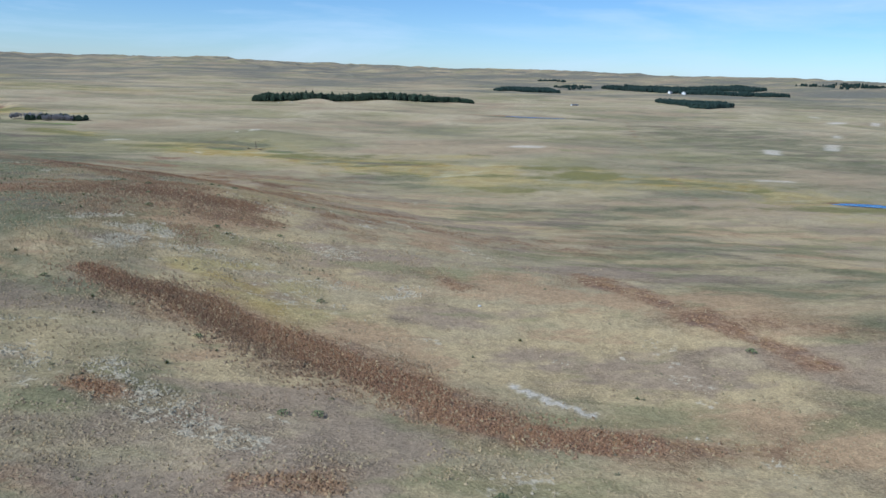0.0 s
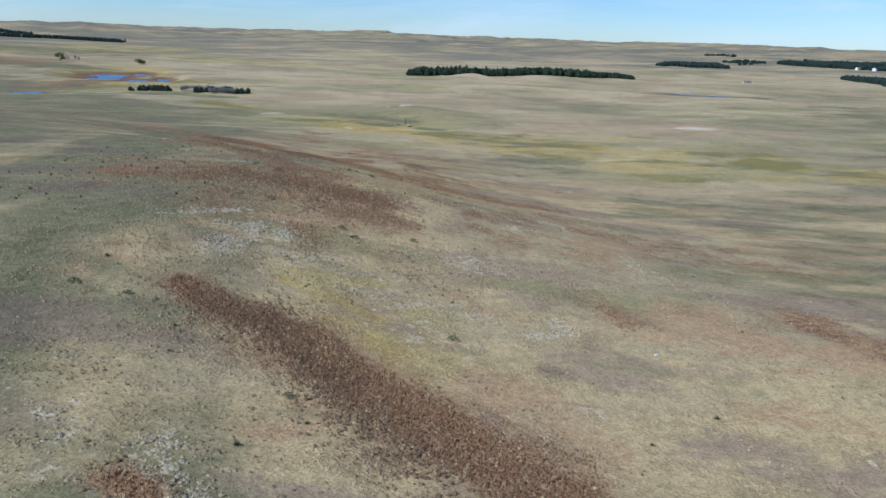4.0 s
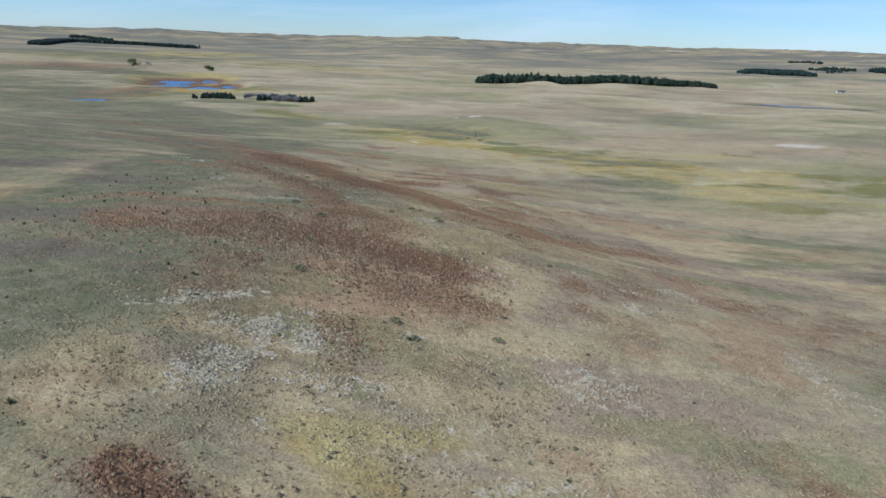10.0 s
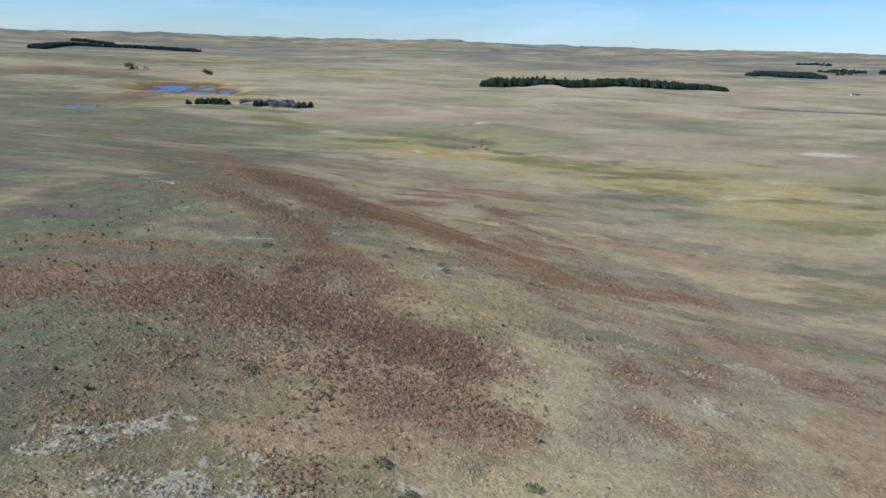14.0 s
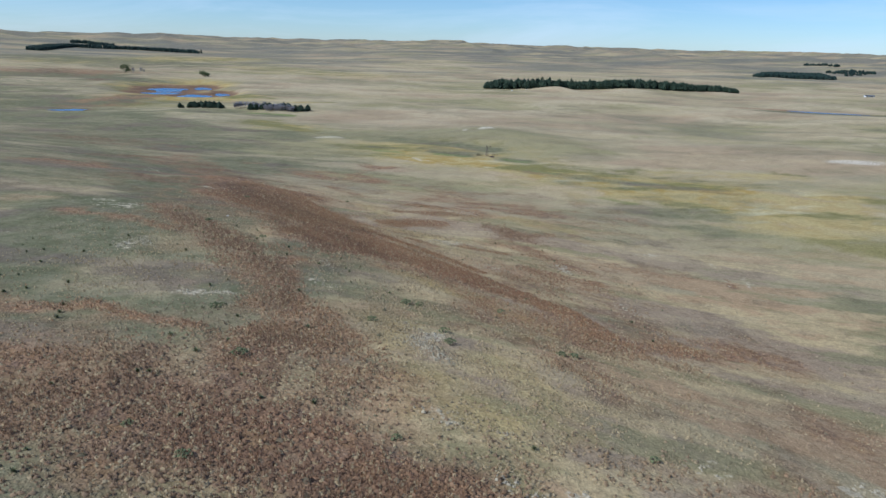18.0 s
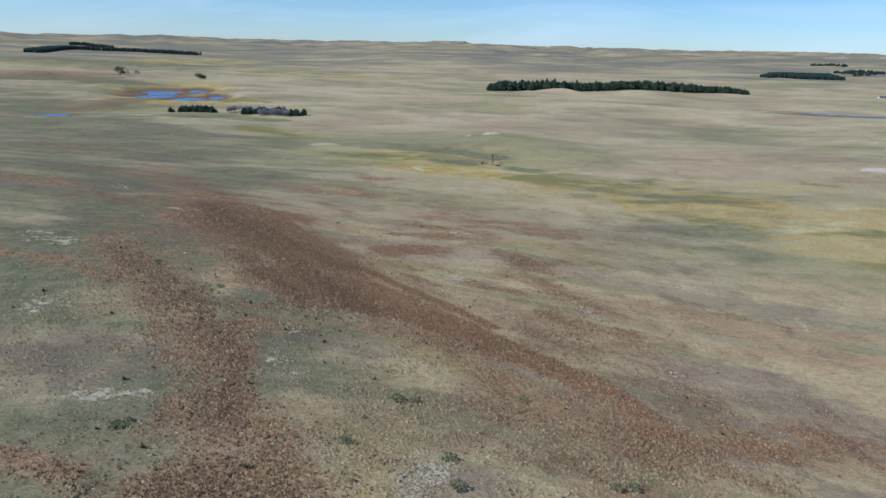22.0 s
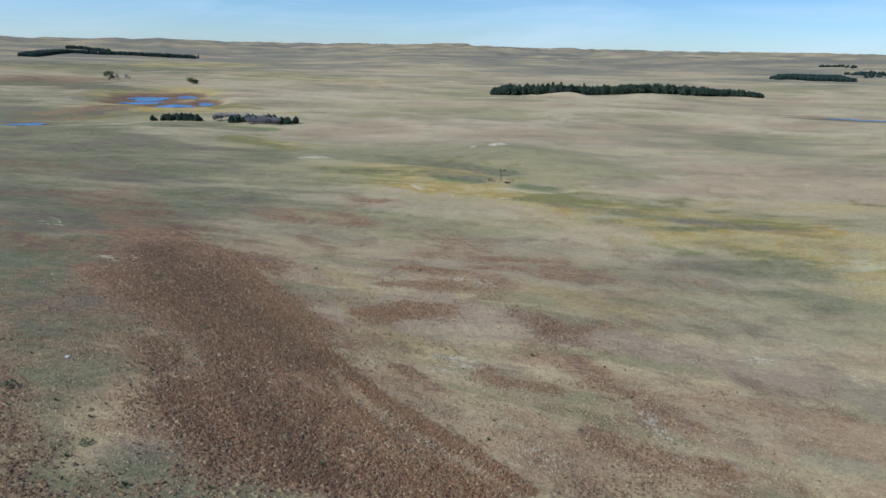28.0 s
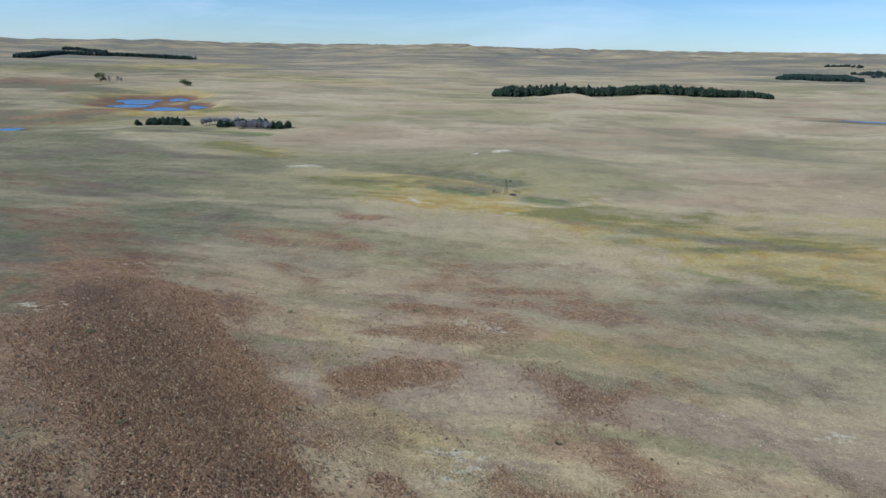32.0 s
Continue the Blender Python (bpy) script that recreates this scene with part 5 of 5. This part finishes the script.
def tussocks(name, label, count, seed, sort):
    g = np.random.default_rng(seed)
    n = count * (5 if sort != "shrub" else 40)
    x, y = g.triangular(-90, -5, 95, n), g.uniform(48, 470, n)
    red, pale = patches(x, y, RUST_BANDS, 0.45), patches(x, y, PALE_TUFTS, 0.3)
    deep, gold, olive = patches(x, y, DEEP_RUST, 0.6), patches(x, y, MEADOW, 0.5), patches(x, y, TURF_AND_SHADE, 0.5)
    bare = patches(x, y, BARE_SAND)
    tufty, gaps = smooth(0.42, 0.66, rough(x, y, 26, 71)), smooth(0.40, 0.58, rough(x, y, 5, 91))
    if sort == "rust":
        want = 0.9 * smooth(0.22, 0.95, red + 0.9 * (rough(x, y, 9, 81) - 0.5)) + 0.25 * deep
    elif sort == "straw":
        want = (0.03 + 0.42 * tufty * gaps + 0.3 * pale * gaps + 0.15 * olive) * (1 - 0.5 * red)
    else:
        want = 0.015 + 0.5 * smooth(0.54, 0.70, rough(x, y, 38, 101)) * gaps + 0.4 * olive * gaps + 0.15 * red
    want = want * (1 - bare) * (1 - 0.6 * smooth(60, 100, np.abs(x))) * (1 - 0.85 * smooth(330, 500, y + 0.6 * x))
    keep = np.flatnonzero(g.random(n) < want * 0.9)[:count]
    x, y, red, pale, deep, gold, olive = (v[keep] for v in (x, y, red, pale, deep, gold, olive))
    m, sides, blades = len(x), 5, 4
    z = ground_height(x, y)
    low, high = {"rust": (0.17, 0.34), "straw": (0.12, 0.28), "shrub": (0.16, 0.44)}[sort]
    size = low + (high - low) * g.random(m) ** 1.5
    size = size * (1 + 0.15 * deep + 0.2 * pale)
    tall = size * g.uniform(0.9, 1.5, m) * (0.85 if sort == "shrub" else 1.15)
    per = sides + 1 + 3 * blades
    co = np.empty((m, per, 3))
    a = np.arange(sides)[None, :] * math.tau / sides + g.uniform(0, math.tau, (m, 1)) + g.uniform(-0.4, 0.4, (m, sides))
    q = size[:, None] * g.uniform(0.65, 1.3, (m, sides))
    co[:, :sides] = np.stack([x[:, None] + q * np.cos(a), y[:, None] + q * np.sin(a), z[:, None] - 0.06 + 0.25 * tall[:, None] * g.random((m, sides))], -1)
    co[:, sides] = np.stack([x + 0.5 * size * g.uniform(-1, 1, m), y + 0.5 * size * g.uniform(-1, 1, m), z + 0.55 * tall], -1)
    for k in range(blades):
        a, lean = g.uniform(0, math.tau, m), g.uniform(0.1, 0.9, m)
        ca, sa, half = np.cos(a), np.sin(a), 0.15 * size
        rx, ry, rz = x + 0.35 * size * ca, y + 0.35 * size * sa, z + 0.2 * tall
        i = sides + 1 + 3 * k
        co[:, i] = np.stack([rx - half * sa, ry + half * ca, rz], -1)
        co[:, i + 1] = np.stack([rx + half * sa, ry - half * ca, rz], -1)
        co[:, i + 2] = np.stack([x + size * lean * ca, y + size * lean * sa, z + tall * g.uniform(0.9, 1.3, m) * (1.1 - 0.3 * lean)], -1)
    one = [v for k in range(sides) for v in (k, (k + 1) % sides, sides)] + list(range(sides + 1, per))
    index = (np.arange(m)[:, None] * per + np.array(one)[None, :]).ravel()
    me = bpy.data.meshes.new(name)
    me.vertices.add(m * per)
    me.vertices.foreach_set("co", co.ravel())
    me.loops.add(len(index))
    me.loops.foreach_set("vertex_index", index)
    me.polygons.add(len(index) // 3)
    me.polygons.foreach_set("loop_start", np.arange(len(index) // 3) * 3)
    me.update(calc_edges=True)
    me.shade_smooth()
    shape = np.ones((m, 3))
    straw, cream, ochre, green = (np.array(c) for c in ((0.470, 0.360, 0.210), (0.56, 0.48, 0.35), (0.34, 0.255, 0.12), (0.20, 0.19, 0.11)))
    if sort == "rust":
        f = 0.6 * g.random(m) + 1.2 * (rough(x, y, 40, 151) - 0.5) + 0.25
        tint = mix(np.array((0.315, 0.178, 0.106)) * shape, np.array((0.415, 0.258, 0.138)), f)
        tint = mix(np.array((0.360, 0.265, 0.160)) * shape, tint, 0.15 + 1.25 * red)
        tint = mix(tint, np.array(RUST_DEEP), 0.5 * deep)
        tint = mix(tint, straw, 0.8 * (g.random(m) < 0.15))
    elif sort == "straw":
        tint = mix(straw * shape, cream, pale * 1.6)
        tint = mix(tint, np.array(MAUVE), 1.6 * (rough(x, y, 30, 171) - 0.45) * (pale < 0.1))
        tint = mix(tint, ochre, 0.6 * gold)
        tint = mix(tint, green, np.clip(0.35 * olive, 0, 0.35))
    else:
        tint = mix(np.array((0.215, 0.192, 0.110)) * shape, np.array((0.290, 0.245, 0.140)), g.random(m))
        tint = mix(tint, np.array((0.19, 0.13, 0.09)), 0.9 * red)
    tint = tint * (0.84 + 0.34 * g.random(m))[:, None]
    # tips tinted pale as if bleached, lower parts tinted dark like shade in the tuft
    bleach_and_shade = np.full(per, 0.80)
    bleach_and_shade[sides], bleach_and_shade[sides + 3::3] = 1.22, 1.30
    shade = (tint[:, None, :] * bleach_and_shade[None, :, None]).reshape(-1, 3)
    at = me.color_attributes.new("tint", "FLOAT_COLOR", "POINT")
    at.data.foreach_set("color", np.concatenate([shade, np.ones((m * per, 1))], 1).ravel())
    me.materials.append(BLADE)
    return tagged(new(name, me), label, "grass", kind="stuff")


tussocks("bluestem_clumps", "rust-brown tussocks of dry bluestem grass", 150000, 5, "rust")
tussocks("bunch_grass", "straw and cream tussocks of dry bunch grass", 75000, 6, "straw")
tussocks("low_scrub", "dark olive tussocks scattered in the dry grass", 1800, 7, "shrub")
